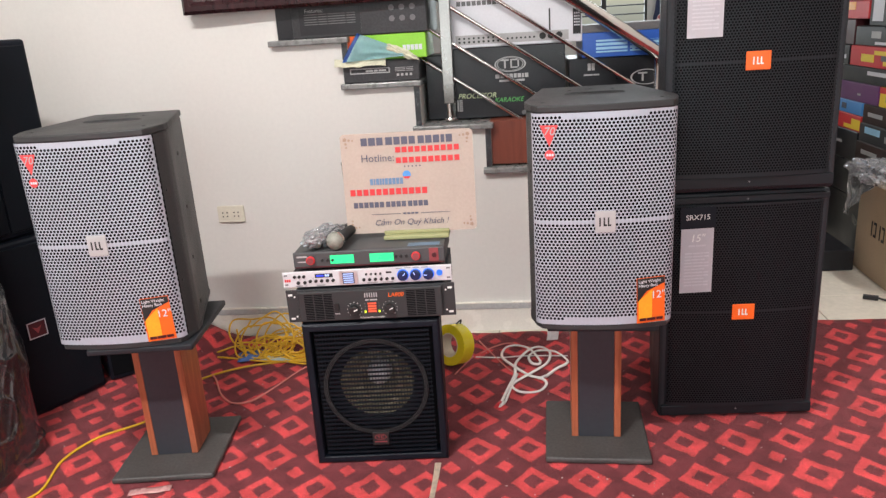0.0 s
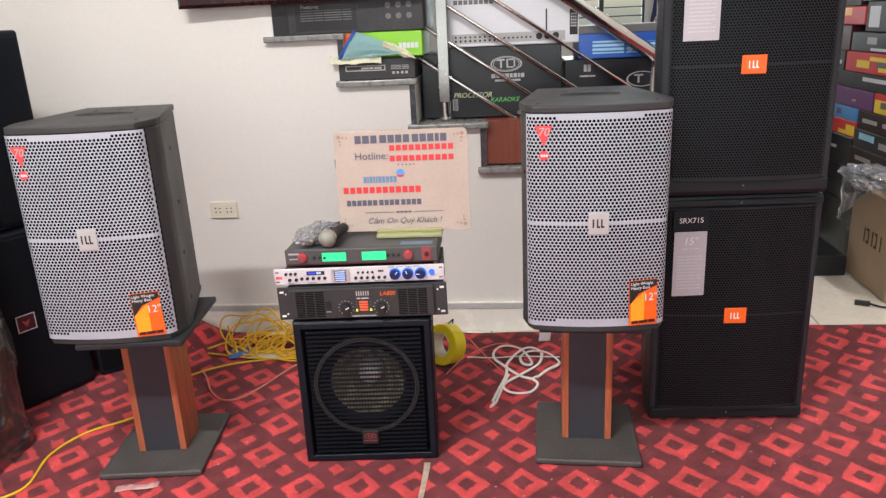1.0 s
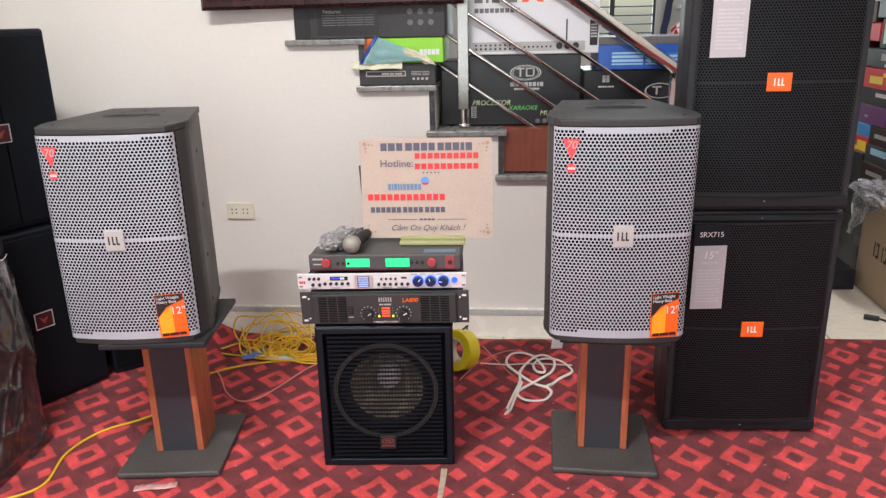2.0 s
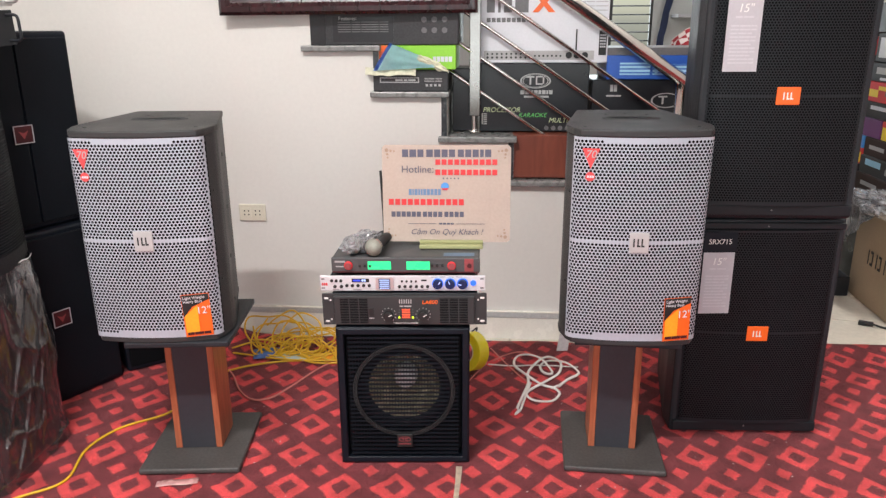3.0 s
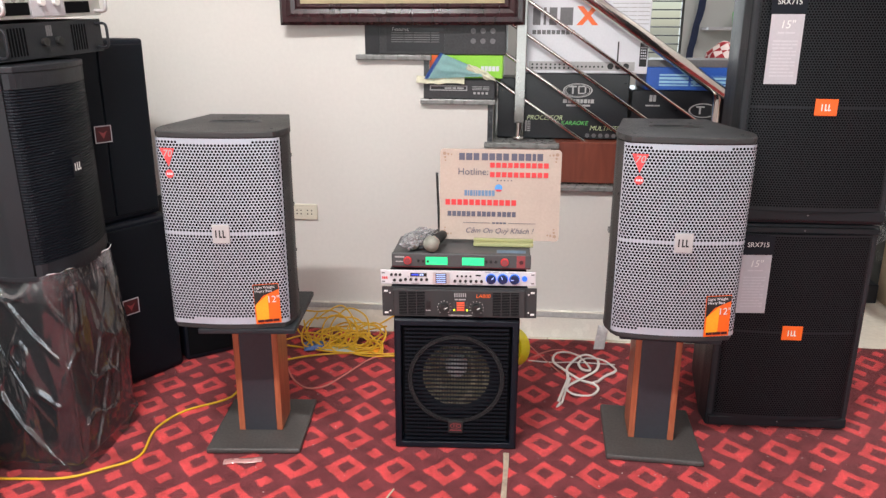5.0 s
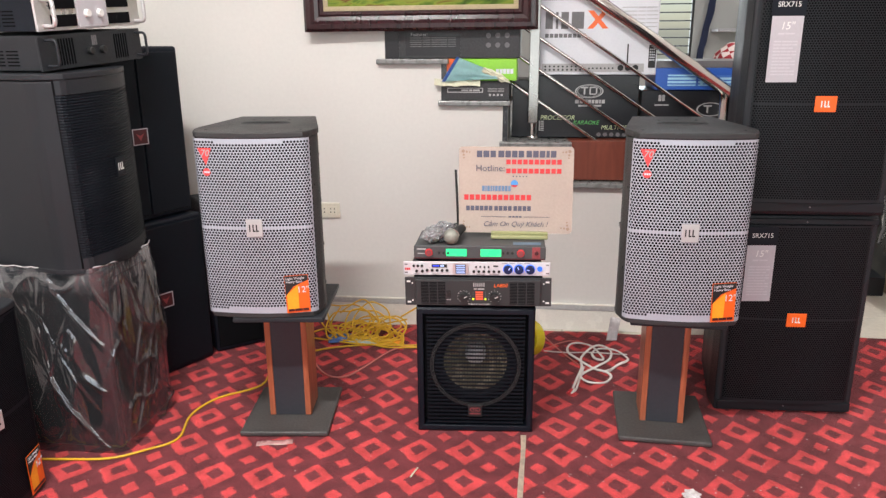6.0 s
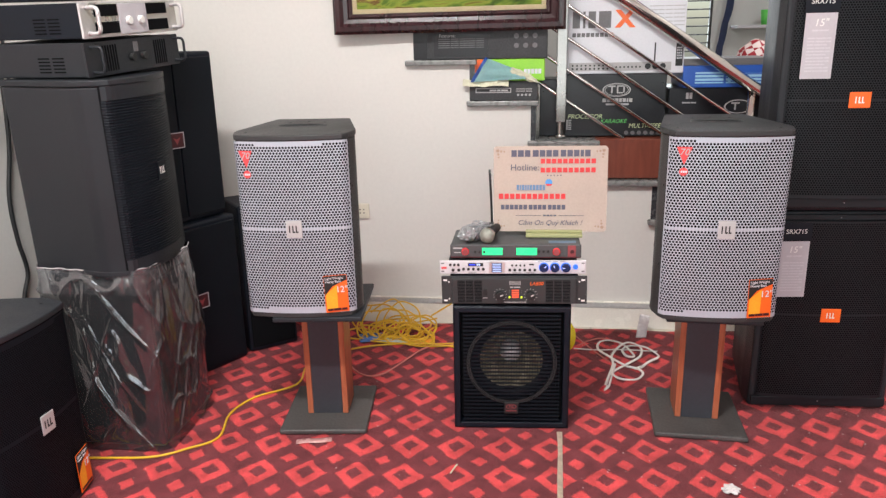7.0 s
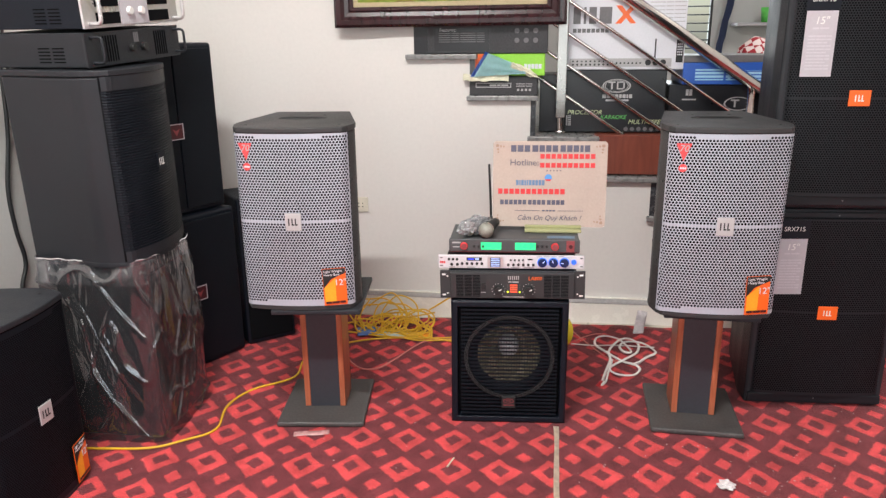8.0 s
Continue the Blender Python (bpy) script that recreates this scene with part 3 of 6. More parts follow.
# railing of polished steel
rail = thing("stair_railing", pose(0, 0, 0), "polished stainless steel stair railing", "railing", kind="structure")
RY, SL = 2.965, -0.662
part("newel", box(-0.233, -0.189, RY - 0.022, RY + 0.022, 0.955, 1.66, 0.003), M_BRUSHED, rail, "square brushed post")
bmn = fresh()
add_cyl(bmn, pose(-0.211, RY, 0.885 - RISE * 0), 0.026, 0.012, 24, bevel=0.003)
add_cyl(bmn, pose(-0.211, RY, 0.893), 0.013, 0.065, 16)
part("newel_foot", bmn, M_CHROME, rail, smooth=False)
for z0 in (1.048, 1.182, 1.316, 1.450):
    a = (-1.25, RY + 0.001, z0 + SL * (-1.25 + 0.187))
    b = (0.95, RY + 0.001, z0 + SL * (0.95 + 0.187))
    part("rail_bar", bar_between(fresh(), a, b, 0.0075, 12), M_CHROME, rail, smooth=True)
part("handrail", bar_between(fresh(), (-1.25, RY, 1.625 + SL * (-1.25 + 0.187)), (1.0, RY, 1.625 + SL * (1.0 + 0.187)), 0.026, 20), M_CHROME, rail, smooth=True)
bmn = bar_between(fresh(), (0.60, RY, 0.345), (0.60, RY, 1.09), 0.017, 16)
part("post", bmn, M_CHROME, rail, smooth=True)

# ---- boxes on the stair ----
def carton(name, x0, x1, y0, y1, z0, z1, material, label, bevel=0.003):
    t = thing(name, pose((x0 + x1) / 2, y0, z0), label, "box", "boxes on the stair")
    w, d, h = (x1 - x0) / 2, y1 - y0, z1 - z0
    part("carton", box(-w, w, 0, d, 0, h, bevel, 1), material, t)
    return t, w, h


BY = 2.905
M_GREYPRINT = mat("grey_print", (0.40, 0.39, 0.39), 0.5, vary=0.1, bump=0)
M_DIMPRINT = mat("dim_grey_print", (0.14, 0.135, 0.14), 0.5, vary=0.2, bump=0)
M_GREENPRINT = mat("green_print", (0.12, 0.50, 0.12), 0.5, vary=0.1, bump=0)
M_LIMEPRINT = mat("yellow_green_print", (0.55, 0.62, 0.36), 0.5, vary=0.1, bump=0)
M_BLUEPRINT = mat("pale_blue_print", (0.35, 0.62, 0.80), 0.5, vary=0.1, bump=0)

# long grey box under the picture
t, w, h = carton("carton_box", -0.883, -0.275, BY, BY + 0.4, 1.236, 1.375, M_BOXGREY, "long dark grey printed carton lying on the granite tread")
part("dark_end", box(-w - 0.001, -w + 0.085, -0.0015, 0.1, 0.0, h), M_BOXBLACK, t)
part("panel_print", box(-0.19, 0.05, -0.0012, 0, 0.012, 0.105), M_BOXBLACK, t)
bmp = fresh()
for i in range(5):
    print_bars(bmp, -0.17, 0.03, -0.0025, 0.085 - i * 0.009, 0.088 - i * 0.009, (3, 2, 4, 2))
part("fine_print", bmp, M_DIMPRINT, t)
lettering("features_print", "Features:", 0.02, M_GREYPRINT, t, printed(-0.13, -0.003, 0.10))
for x in (0.17, 0.21, 0.25):
    bmp = fresh()
    add_cyl(bmp, pose(x, 0, 0.055, 90), 0.011, 0.002, 14)
    add_cyl(bmp, pose(x, 0, 0.095, 90), 0.011, 0.002, 14)
    part("round_print", bmp, M_DIMPRINT, t)
# dark flat carton with small print, lime carton on it
t, w, h = carton("carton_box", -0.612, -0.315, BY - 0.02, BY + 0.25, 1.058, 1.140, M_BOXGREY, "flat dark grey carton with small print on the tread")
bmp = print_bars(fresh(), -0.12, 0.03, -0.0012, 0.034, 0.038, (6,))
print_bars(bmp, -0.12, 0.03, -0.0012, 0.051, 0.055, (6,))
print_bars(bmp, -0.122, -0.118, -0.0012, 0.034, 0.055)
print_bars(bmp, 0.03, 0.034, -0.0012, 0.034, 0.055)
print_bars(bmp, -0.06, 0.02, -0.0012, 0.041, 0.048, (2, 1, 2))
for i in range(3):
    print_bars(bmp, 0.055, 0.125, -0.0012, 0.050 - i * 0.006, 0.052 - i * 0.006, (3, 2))
print_bars(bmp, 0.06, 0.12, -0.0012, 0.020, 0.029, (1, 1, 1, 1), 0.8)
part("small_print", bmp, M_GREYPRINT, t)
t, w, h = carton("carton_box", -0.606, -0.285, BY + 0.005, BY + 0.28, 1.141, 1.235, M_LIME, "lime green and orange carton under a draped teal paper")
part("orange_panel", box(-w - 0.001, -0.08, -0.0015, 0.1, 0.001, h - 0.001), M_ORANGE, t)
bmp = print_bars(fresh(), 0.07, 0.145, -0.0012, 0.030, 0.050, (1, 1, 1, 1, 1), 0.2)
part("pale_print", bmp, M_BOXWHITE, t)
# draped teal paper with a blue edge, and crumpled cream paper beside it
def drape(a0, a1, na):
    bm = fresh()
    rows = []
    for j in range(13):
        row = []
        for i in range(na + 1):
            a, b = a0 + (a1 - a0) * i / na, j / 12
            top = Vector((-0.530 + 0.165 * a, 0, 1.240 - 0.066 * a))
            low = Vector((-0.590 + 0.226 * a, 0, 1.141 + 0.012 * a))
            q = top.lerp(low, b)
            q.y = BY - 0.032 - 0.014 * b - 0.012 * math.sin(3.1 * b) * (1 - a) + 0.006 * noise.noise(Vector((a * 5, b * 4, 1)))
            row.append(bm.verts.new(q))
        rows.append(row)
    for j in range(12):
        for i in range(na):
            bm.faces.new((rows[j][i], rows[j][i + 1], rows[j + 1][i + 1], rows[j + 1][i]))
    bmesh.ops.solidify(bm, geom=bm.faces, thickness=0.0015)
    return bm


t = thing("draped_paper", pose(0, 0, 0), "teal paper with a blue edge draped over the cartons", "paper")
part("paper", drape(0.0, 1.0, 18), M_TEAL, t, smooth=True)
part("blue_edge", drape(-0.075, 0.0, 3), M_BOXBLUE, t, smooth=True)


def crumpled(m, sx, sy, sz, seed, sub=3, rough=0.35):
    bm = fresh()
    bmesh.ops.create_icosphere(bm, subdivisions=sub, radius=1)
    for v in bm.verts:
        k = 1 + rough * noise.noise(v.co * 2.3 + Vector((seed, 0, 0))) + 0.6 * rough * noise.noise(v.co * 6 + Vector((0, seed, 0)))
        v.co = Vector((v.co.x * sx * k, v.co.y * sy * k, v.co.z * sz * k))
    bm.transform(m)
    return bm


t = thing("crumpled_paper", pose(-0.40, BY - 0.034, 1.158), "crumpled cream paper on the flat carton", "paper")
part("paper", crumpled(pose(0.02, 0, 0.01, 0, 25, 0), 0.060, 0.012, 0.014, 4, 4, 0.5), M_CREAM, t)
bmp = fresh()
bmesh.ops.create_grid(bmp, x_segments=14, y_segments=3, size=0.5, matrix=pose(-0.14, -0.005, -0.022, 70) @ Matrix.Diagonal((0.20, 0.03, 1, 1)))
for v in bmp.verts:
    v.co.y += 0.012 * noise.noise(v.co * 30)
    v.co.z += 0.010 * noise.noise(v.co * 22)
bmesh.ops.solidify(bmp, geom=bmp.faces, thickness=0.001)
part("torn_sheet", bmp, M_CREAM, t)

# tall dark slab boxes beside the newel
t, w, h = carton("carton_box", -0.305, -0.215, BY + 0.11, BY + 0.32, 0.886, 1.140, M_BOXBLACK, "narrow black carton standing on the granite tread")
# black processor carton and the red-brown carton below it
t, w, h = carton("carton_box", -0.055, 0.40, BY + 0.01, BY + 0.40, 0.7085, 0.882, M_BOXBROWN, "red-brown carton standing on the granite tread")
t, w, h = carton("carton_box", -0.192, 0.248, BY + 0.008 + 0.085, BY + 0.40, 0.886, 1.160, M_BOXBLACK, "glossy black printed carton for a karaoke processor")
lettering("print_line", "PROCESSOR", 0.028, M_LIMEPRINT, t, printed(-0.131, -0.0015, 0.088), shear=0.25)
lettering("print_line", "KARAOKE", 0.025, M_GREENPRINT, t, printed(-0.004, -0.0015, 0.067), shear=0.25)
lettering("print_line", "MULTI-EFFEC", 0.0275, M_LIMEPRINT, t, printed(0.142, -0.0015, 0.046), "CENTER", shear=0.25)
bmp = fresh()
for (r0, r1) in ((0.062, 0.056), (0.052, 0.049)):
    o, i_ = ring_points(0.005, 0.205, r0, 36), ring_points(0.005, 0.205, r1, 36)
    for k in range(36):
        q = [o[k], o[(k + 1) % 36], i_[(k + 1) % 36], i_[k]]
        bmp.faces.new([bmp.verts.new((x, -0.0012, 0.205 + (z - 0.205) * 0.48)) for x, z in q])
add_box(bmp, -0.032, 0.0, -0.0015, 0, 0.218, 0.224)
add_box(bmp, -0.019, -0.012, -0.0015, 0, 0.190, 0.218)
add_box(bmp, 0.006, 0.012, -0.0015, 0, 0.190, 0.224)
add_box(bmp, 0.012, 0.034, -0.0015, 0, 0.190, 0.195)
add_box(bmp, 0.012, 0.034, -0.0015, 0, 0.219, 0.224)
add_box(bmp, 0.034, 0.040, -0.0015, 0, 0.194, 0.220)
print_bars(bmp, -0.055, 0.075, -0.0012, 0.152, 0.168, (1.2, 1, 1, 1, .8, 1, .5, 1), 0.25)
print_bars(bmp, -0.04, 0.06, -0.0012, 0.138, 0.146, (3, 1, 3))
part("emblem", bmp, M_GREYPRINT, t)
bmp = fresh()
for i in range(6):
    add_cyl(bmp, pose(0.055 + i * 0.028, 0, 0.015, 90), 0.0095, 0.0015, 12)
part("round_icons", bmp, M_DIMPRINT, t)
bmp = print_bars(fresh(), -0.212, -0.206, -0.0012, 0.03, 0.075, (1,))
for i in range(6):
    print_bars(bmp, -0.204, -0.190, -0.0012, 0.03 + i * 0.008, 0.034 + i * 0.008)
part("bar_print", bmp, M_GREYPRINT, t)
# white carton with a printed device
t, w, h = carton("carton_box", -0.20, 0.315, BY + 0.10, BY + 0.42, 1.161, 1.530, M_BOXWHITE, "large white printed carton with a purple top edge")
part("purple_top_edge", box(-w - 0.001, w + 0.001, -0.002, 0.3, h - 0.055, h + 0.001), M_PURPLE, t)
part("printed_device", box(-0.235, 0.205, -0.0012, 0, 0.012, 0.048), M_GREYPRINT, t)
for count, x0, step, z, r in ((9, -0.22, 0.019, 0.036, 0.004), (9, -0.22, 0.019, 0.022, 0.0045), (7, -0.03, 0.017, 0.028, 0.004), (3, 0.105, 0.032, 0.030, 0.013)):
    for i in range(count):
        part("printed_socket", add_cyl(fresh(), pose(x0 + i * step, -0.001, z, 90), r, 0.001, 12), M_INK, t)
part("printed_antenna", box(0.13, 0.136, -0.0012, 0, 0.0485, 0.13), M_INK, t)
part("printed_remote", box(0.222, 0.252, -0.0014, 0, 0.03, 0.13), M_INK, t)
bmp = fresh()
for i in range(3):
    for j in range(5):
        add_box(bmp, 0.2265 + i * 0.008, 0.2315 + i * 0.008, -0.002, 0, 0.06 + j * 0.011, 0.066 + j * 0.011)
part("remote_keys", bmp, M_BOXWHITE, t)
bmp = print_bars(fresh(), -0.225, -0.06, -0.0012, 0.195, 0.265, (0.3, .1, 0.3, 0.5), 0.12)
print_bars(bmp, -0.225, -0.05, -0.0012, 0.158, 0.175, (1, 1, 1, 1, 1, 1, 1, 1, 1), 0.25)
part("dark_wordmark", bmp, M_DIMPRINT, t)
bmp = fresh()
for s in (-1, 1):
    q = [(-0.045, 0), (-0.02, 0), (0.045, 0.075), (0.02, 0.075)]
    bmp.faces.new([bmp.verts.new((-0.0 + s * x, -0.0013 - 0.0004 * s, 0.195 + z)) for x, z in q])
part("orange_cross", bmp, M_ORANGE, t)
bmp = fresh()
for i in range(6):
    print_bars(bmp, 0.10, 0.25, -0.0012, 0.20 + i * 0.016, 0.203 + i * 0.016, (4, 2, 3))
part("fine_print", bmp, M_GREYPRINT, t)
# blue carton on a black one beside it
t, w, h = carton("carton_box", 0.205, 0.405, BY + 0.02, BY + 0.40, 0.5285, 0.680, M_BOXBLACK, "black carton standing low on the stair")
t, w, h = carton("carton_box", 0.41, 0.80, BY + 0.04, BY + 0.40, 0.53, 0.81, M_CHOC, "dark brown carton standing on the stair")
t, w, h = carton("carton_box", 0.262, 0.70, BY + 0.11, BY + 0.40, 0.8125, 1.095, M_BOXBLACK, "black printed carton under a blue one")
bmp = print_bars(fresh(), -0.16, -0.10, -0.0012, 0.215, 0.221, (3, 2))
print_bars(bmp, -0.145, -0.118, -0.0012, 0.235, 0.262, (1, 1))
part("pale_print", bmp, M_GREYPRINT, t)
bmp = fresh()
o, i_ = ring_points(0.08, 0.20, 0.06, 30), ring_points(0.08, 0.20, 0.053, 30)
for k in range(30):
    bmp.faces.new([bmp.verts.new((x, -0.0012, 0.2 + (z - 0.2) * 0.5)) for x, z in (o[k], o[(k + 1) % 30], i_[(k + 1) % 30], i_[k])])
add_box(bmp, 0.05, 0.085, -0.0015, 0, 0.212, 0.218)
add_box(bmp, 0.064, 0.071, -0.0015, 0, 0.185, 0.212)
part("emblem", bmp, M_GREYPRINT, t)
t, w, h = carton("carton_box", 0.315, 0.70, BY + 0.10, BY + 0.40, 1.096, 1.190, M_BOXBLUE, "blue carton with pale printed panels")
bmp = print_bars(fresh(), -0.14, -0.02, -0.0012, 0.018, 0.066, (1,))
print_bars(bmp, -0.01, 0.04, -0.0012, 0.018, 0.07, (1,))
print_bars(bmp, 0.05, 0.16, -0.0012, 0.018, 0.060, (1,))
part("pale_panels", bmp, M_BLUEPRINT, t)
bmp = fresh()
for i in range(3):
    print_bars(bmp, -0.14, 0.16, -0.0016, 0.024 + i * 0.015, 0.029 + i * 0.015, (3, 1, 2))
part("dark_stripes", bmp, M_BOXBLUE, t)
part("grey_lid", box(-w, w - 0.002, 0.0, 0.29, h + 0.0005, h + 0.03, 0.002), M_DIMPRINT, t)

# ---- picture ----
PIC = thing("framed_picture", pose(-0.697, 2.872, 1.352, -0.8, -0.3, 2.6), "landscape oil painting in a dark purple-brown wooden frame", "picture")
for name, pts in (("frame_bottom", None), ("frame_top", None), ("frame_side", -1), ("frame_side", 1)):
    W2, H2, B = 0.497, 0.70, 0.083
    bmf = fresh()
    prof = [(0, 0.0), (0, -0.022), (0.012, -0.034), (0.03, -0.036), (0.045, -0.024), (0.062, -0.020), (0.070, -0.026), (0.083, -0.020), (0.083, 0.0)]
    if pts is None:
        ends = ((-W2, 1), (W2, -1))
        rows = []
        for ex, s in ends:
            rows.append([bmf.verts.new((ex + s * d, y, d if name == "frame_bottom" else H2 - d)) for d, y in prof])
    else:
        rows = []
        for ez, s in ((0, 1), (H2, -1)):
            rows.append([bmf.verts.new((pts * (W2 - d), y, ez + s * d)) for d, y in prof])
    k = len(prof)
    for i in range(k):
        bmf.faces.new((rows[0][i], rows[0][(i + 1) % k], rows[1][(i + 1) % k], rows[1][i]))
    bmf.faces.new(rows[0])
    bmf.faces.new(rows[1][::-1])
    bmesh.ops.recalc_face_normals(bmf, faces=bmf.faces)
    part(name, bmf, M_FRAMEWOOD, PIC)
bmf = fresh()
for a in ((-0.414, 0.414, 0.083, 0.103), (-0.414, 0.414, 0.597, 0.617), (-0.414, -0.394, 0.103, 0.597), (0.394, 0.414, 0.103, 0.597)):
    add_box(bmf, a[0], a[1], -0.016, -0.006, a[2], a[3], 0.003)
part("fillet", bmf, M_FILLET, PIC, "cream inner fillet")
part("canvas", box(-0.394, 0.394, -0.010, -0.004, 0.103, 0.597), M_PAINTING, PIC, "green and ochre landscape painting")

# wall socket
sock = thing("wall_socket", pose(-1.150, WALL_Y, 0.552), "ivory plastic double wall socket on the white wall", "socket")
part("face_plate", box(-0.058, 0.058, -0.010, 0, -0.036, 0.036, 0.004), M_IVORY, sock)
for x in (-0.024, 0.024):
    s = part("outlet", box(x - 0.019, x + 0.019, -0.0125, -0.0102, -0.02, 0.02, 0.001), M_IVORY, sock)
    for dx in (-0.009, 0.009):
        for dz in (-0.008, 0.008):
            part("socket_hole", add_cyl(fresh(), pose(x + dx, -0.0124, dz, 90), 0.0032, 0.0008, 10), M_INK, s)

# ---- loudspeakers with silver grilles, on their stands ----
def logo_plate(parent, x, y, z, w, h, plate, ink, bar=0.5):
    """A small maker's plate with three plain strokes."""
    p = part("logo_plate", box(x - w / 2, x + w / 2, y - 0.004, y, z - h / 2, z + h / 2, 0.002), plate, parent, "small maker's plate")
    bm = fresh()
    s = w * bar / 3
    for k in range(3):
        x0 = x - w * bar / 2 + k * s
        add_box(bm, x0, x0 + s * 0.35, y - 0.0048, y - 0.0041, z - h * 0.2, z + h * 0.2)
        if k:
            add_box(bm, x0 + s * 0.35, x0 + s * 0.8, y - 0.0048, y - 0.0041, z - h * 0.2, z - h * 0.12)
    part("logo_strokes", bm, ink, p)
    return p


def sale_sticker(parent, m):
    """Black, orange and amber sale sticker, 75 mm wide and 125 mm high."""
    p = part("sale_sticker", box(-0.038, 0.038, -0.0012, 0, 0, 0.128), M_ORANGE, parent, "orange and black sale sticker", m)
    bm = fresh()
    for q in ([(-0.037, 0.060), (-0.037, 0.127), (0.020, 0.127)], [(-0.037, 0.08), (-0.037, 0.127), (0.037, 0.127), (0.037, 0.110), (0.006, 0.098)]):
        bm.faces.new([bm.verts.new((x, -0.0015 - 0.0002 * len(q), z)) for x, z in q])
    part("black_corner", bm, M_INK, p)
    bm = fresh()
    bm.faces.new([bm.verts.new((x, -0.0030, z)) for x, z in ((-0.034, 0.012), (0.002, 0.012), (0.004, 0.096), (-0.034, 0.064))])
    part("amber_panel", bm, M_AMBER, p)
    lettering("sticker_words", "Light Weight\nHeavy Bass", 0.0115, M_BOXWHITE, p, printed(-0.034, -0.0036, 0.1125), "LEFT")
    lettering("sticker_number", '12"', 0.030, M_BOXWHITE, p, printed(0.019, -0.0036, 0.078))
    part("sticker_bars", print_bars(fresh(), -0.032, 0.032, -0.0036, 0.006, 0.014, (3, 4, 3)), M_WINE, p)
    return p


def stage_speaker(name, label, shell, mesh, plate, group, D=0.40, bow=0.016, ribbed=False, pitch=0.0101):
    """12-inch two-way box: bowed mesh front, tapered sides, carry handle in the top."""
    t = thing(name, pose(0, 0, 0), label, "loudspeaker", group)
    H = 0.605
    outline = [(-0.178, 0.026), (0.178, 0.026), (0.192, 0.080), (0.192, 0.110), (0.131, D), (-0.131, D), (-0.192, 0.110), (-0.192, 0.080)]
    part("cabinet", prism(outline, 0.004, H - 0.018, 0.007), shell, t)
    plan = bowed(0.152, bow, 0.030, 80)
    wide = 2 * (0.152 + 0.030 * radians(80))
    front = [plan(-0.168 + 0.336 * k / 12) for k in range(13)]
    lip = [(x, y - 0.003) for x, y in front] + [(0.182, 0.028), (0.195, 0.080), (0.195, 0.112), (0.133, D + 0.004), (-0.133, D + 0.004), (-0.195, 0.112), (-0.195, 0.080), (-0.182, 0.028)]
    part("top_panel", prism(lip, H - 0.0178, H, 0.003), shell, t)
    base = [(x * 0.99, y + 0.002) for x, y in front] + [(0.180, 0.03), (0.193, 0.080), (0.193, 0.112), (0.132, D + 0.002), (-0.132, D + 0.002), (-0.193, 0.112), (-0.193, 0.080), (-0.180, 0.03)]
    part("bottom_panel", prism(base, -0.001, 0.014, 0.002), shell, t)
    def solid(u, z):
        if abs(z - 0.305) < 0.006:
            return True
        if z > 0.568 and abs(u) < 0.105 - (z - 0.568) * 0.3:
            return True
        return z < 0.034 and abs(u) < 0.105
    if ribbed:
        part("grille", corrugated(plan, wide, 0.05, 0.545, 0.0082, 0.0022), mesh, t, "black grille of fine horizontal ribs")
        part("grille_cap", plan_strip(plan, -wide / 2, wide / 2, 0.545, 0.5868, -0.001), shell, t)
        part("grille_cap", plan_strip(plan, -wide / 2, wide / 2, 0.0145, 0.05, -0.001), shell, t)
    else:
        g = perforated(wide - 0.002, 0.0152, 0.586, pitch, pitch * 0.41, plan, solid)
        part("grille", g, mesh, t, "perforated steel grille")
    part("foam_backing", plan_strip(plan, -wide / 2, wide / 2, 0.016, 0.585, 0.006), M_DEEP, t)
    logo_plate(t, 0, -bow - 0.0005, 0.305, 0.052, 0.058, plate, M_WHITE if ribbed else M_INK, 0.62)
    rim = fresh()
    pts = [(x, y) for x, y in [(0.060 * math.cos(a) + (0.02 if math.cos(a) > 0 else -0.02), 0.215 + 0.020 * math.sin(a)) for a in [2 * math.pi * i / 28 for i in range(28)]]]
    # no hollow is cut: a flat black patch gives the recess its shade
    part("handle_recess_shade", prism(pts, H - 0.002, H + 0.0008), M_DEEP, t, "flat black patch for the shaded recess of the carry handle")
    sweep([(x, y, H + 0.0005) for x, y in pts + pts[:1]], 0.0028, 6, 2, rim)
    part("handle_rim", rim, shell, t, smooth=True)
    for x, y in ((-0.15, 0.06), (0.15, 0.06), (-0.06, 0.30), (0.0, 0.32), (0.06, 0.30)):
        part("screw", add_cyl(fresh(), pose(x, y, H - 0.001), 0.005, 0.0022, 10), M_INK, t)
    if ribbed:
        return t
    for s in (-1, 1):
        for z in (0.06, 0.2, 0.34, 0.50):
            y = 0.17 + 0.05 * (z > 0.3)
            x = 0.192 - (y - 0.110) * 0.061 / (D - 0.110)
            part("screw", add_cyl(fresh(), pose(s * (x - 0.001), y, z, 0, s * 90, 0), 0.006, 0.003, 10), M_INK, t)
        for z in (0.17, 0.43):
            part("screw", add_cyl(fresh(), pose(s * 0.1835, 0.052, z, 0, s * 90, 0), 0.004, 0.003, 10), M_INK, t)
    sale_sticker(t, pose(0.122, -0.0095, 0.018, 0, -1.5, 10))
    return t


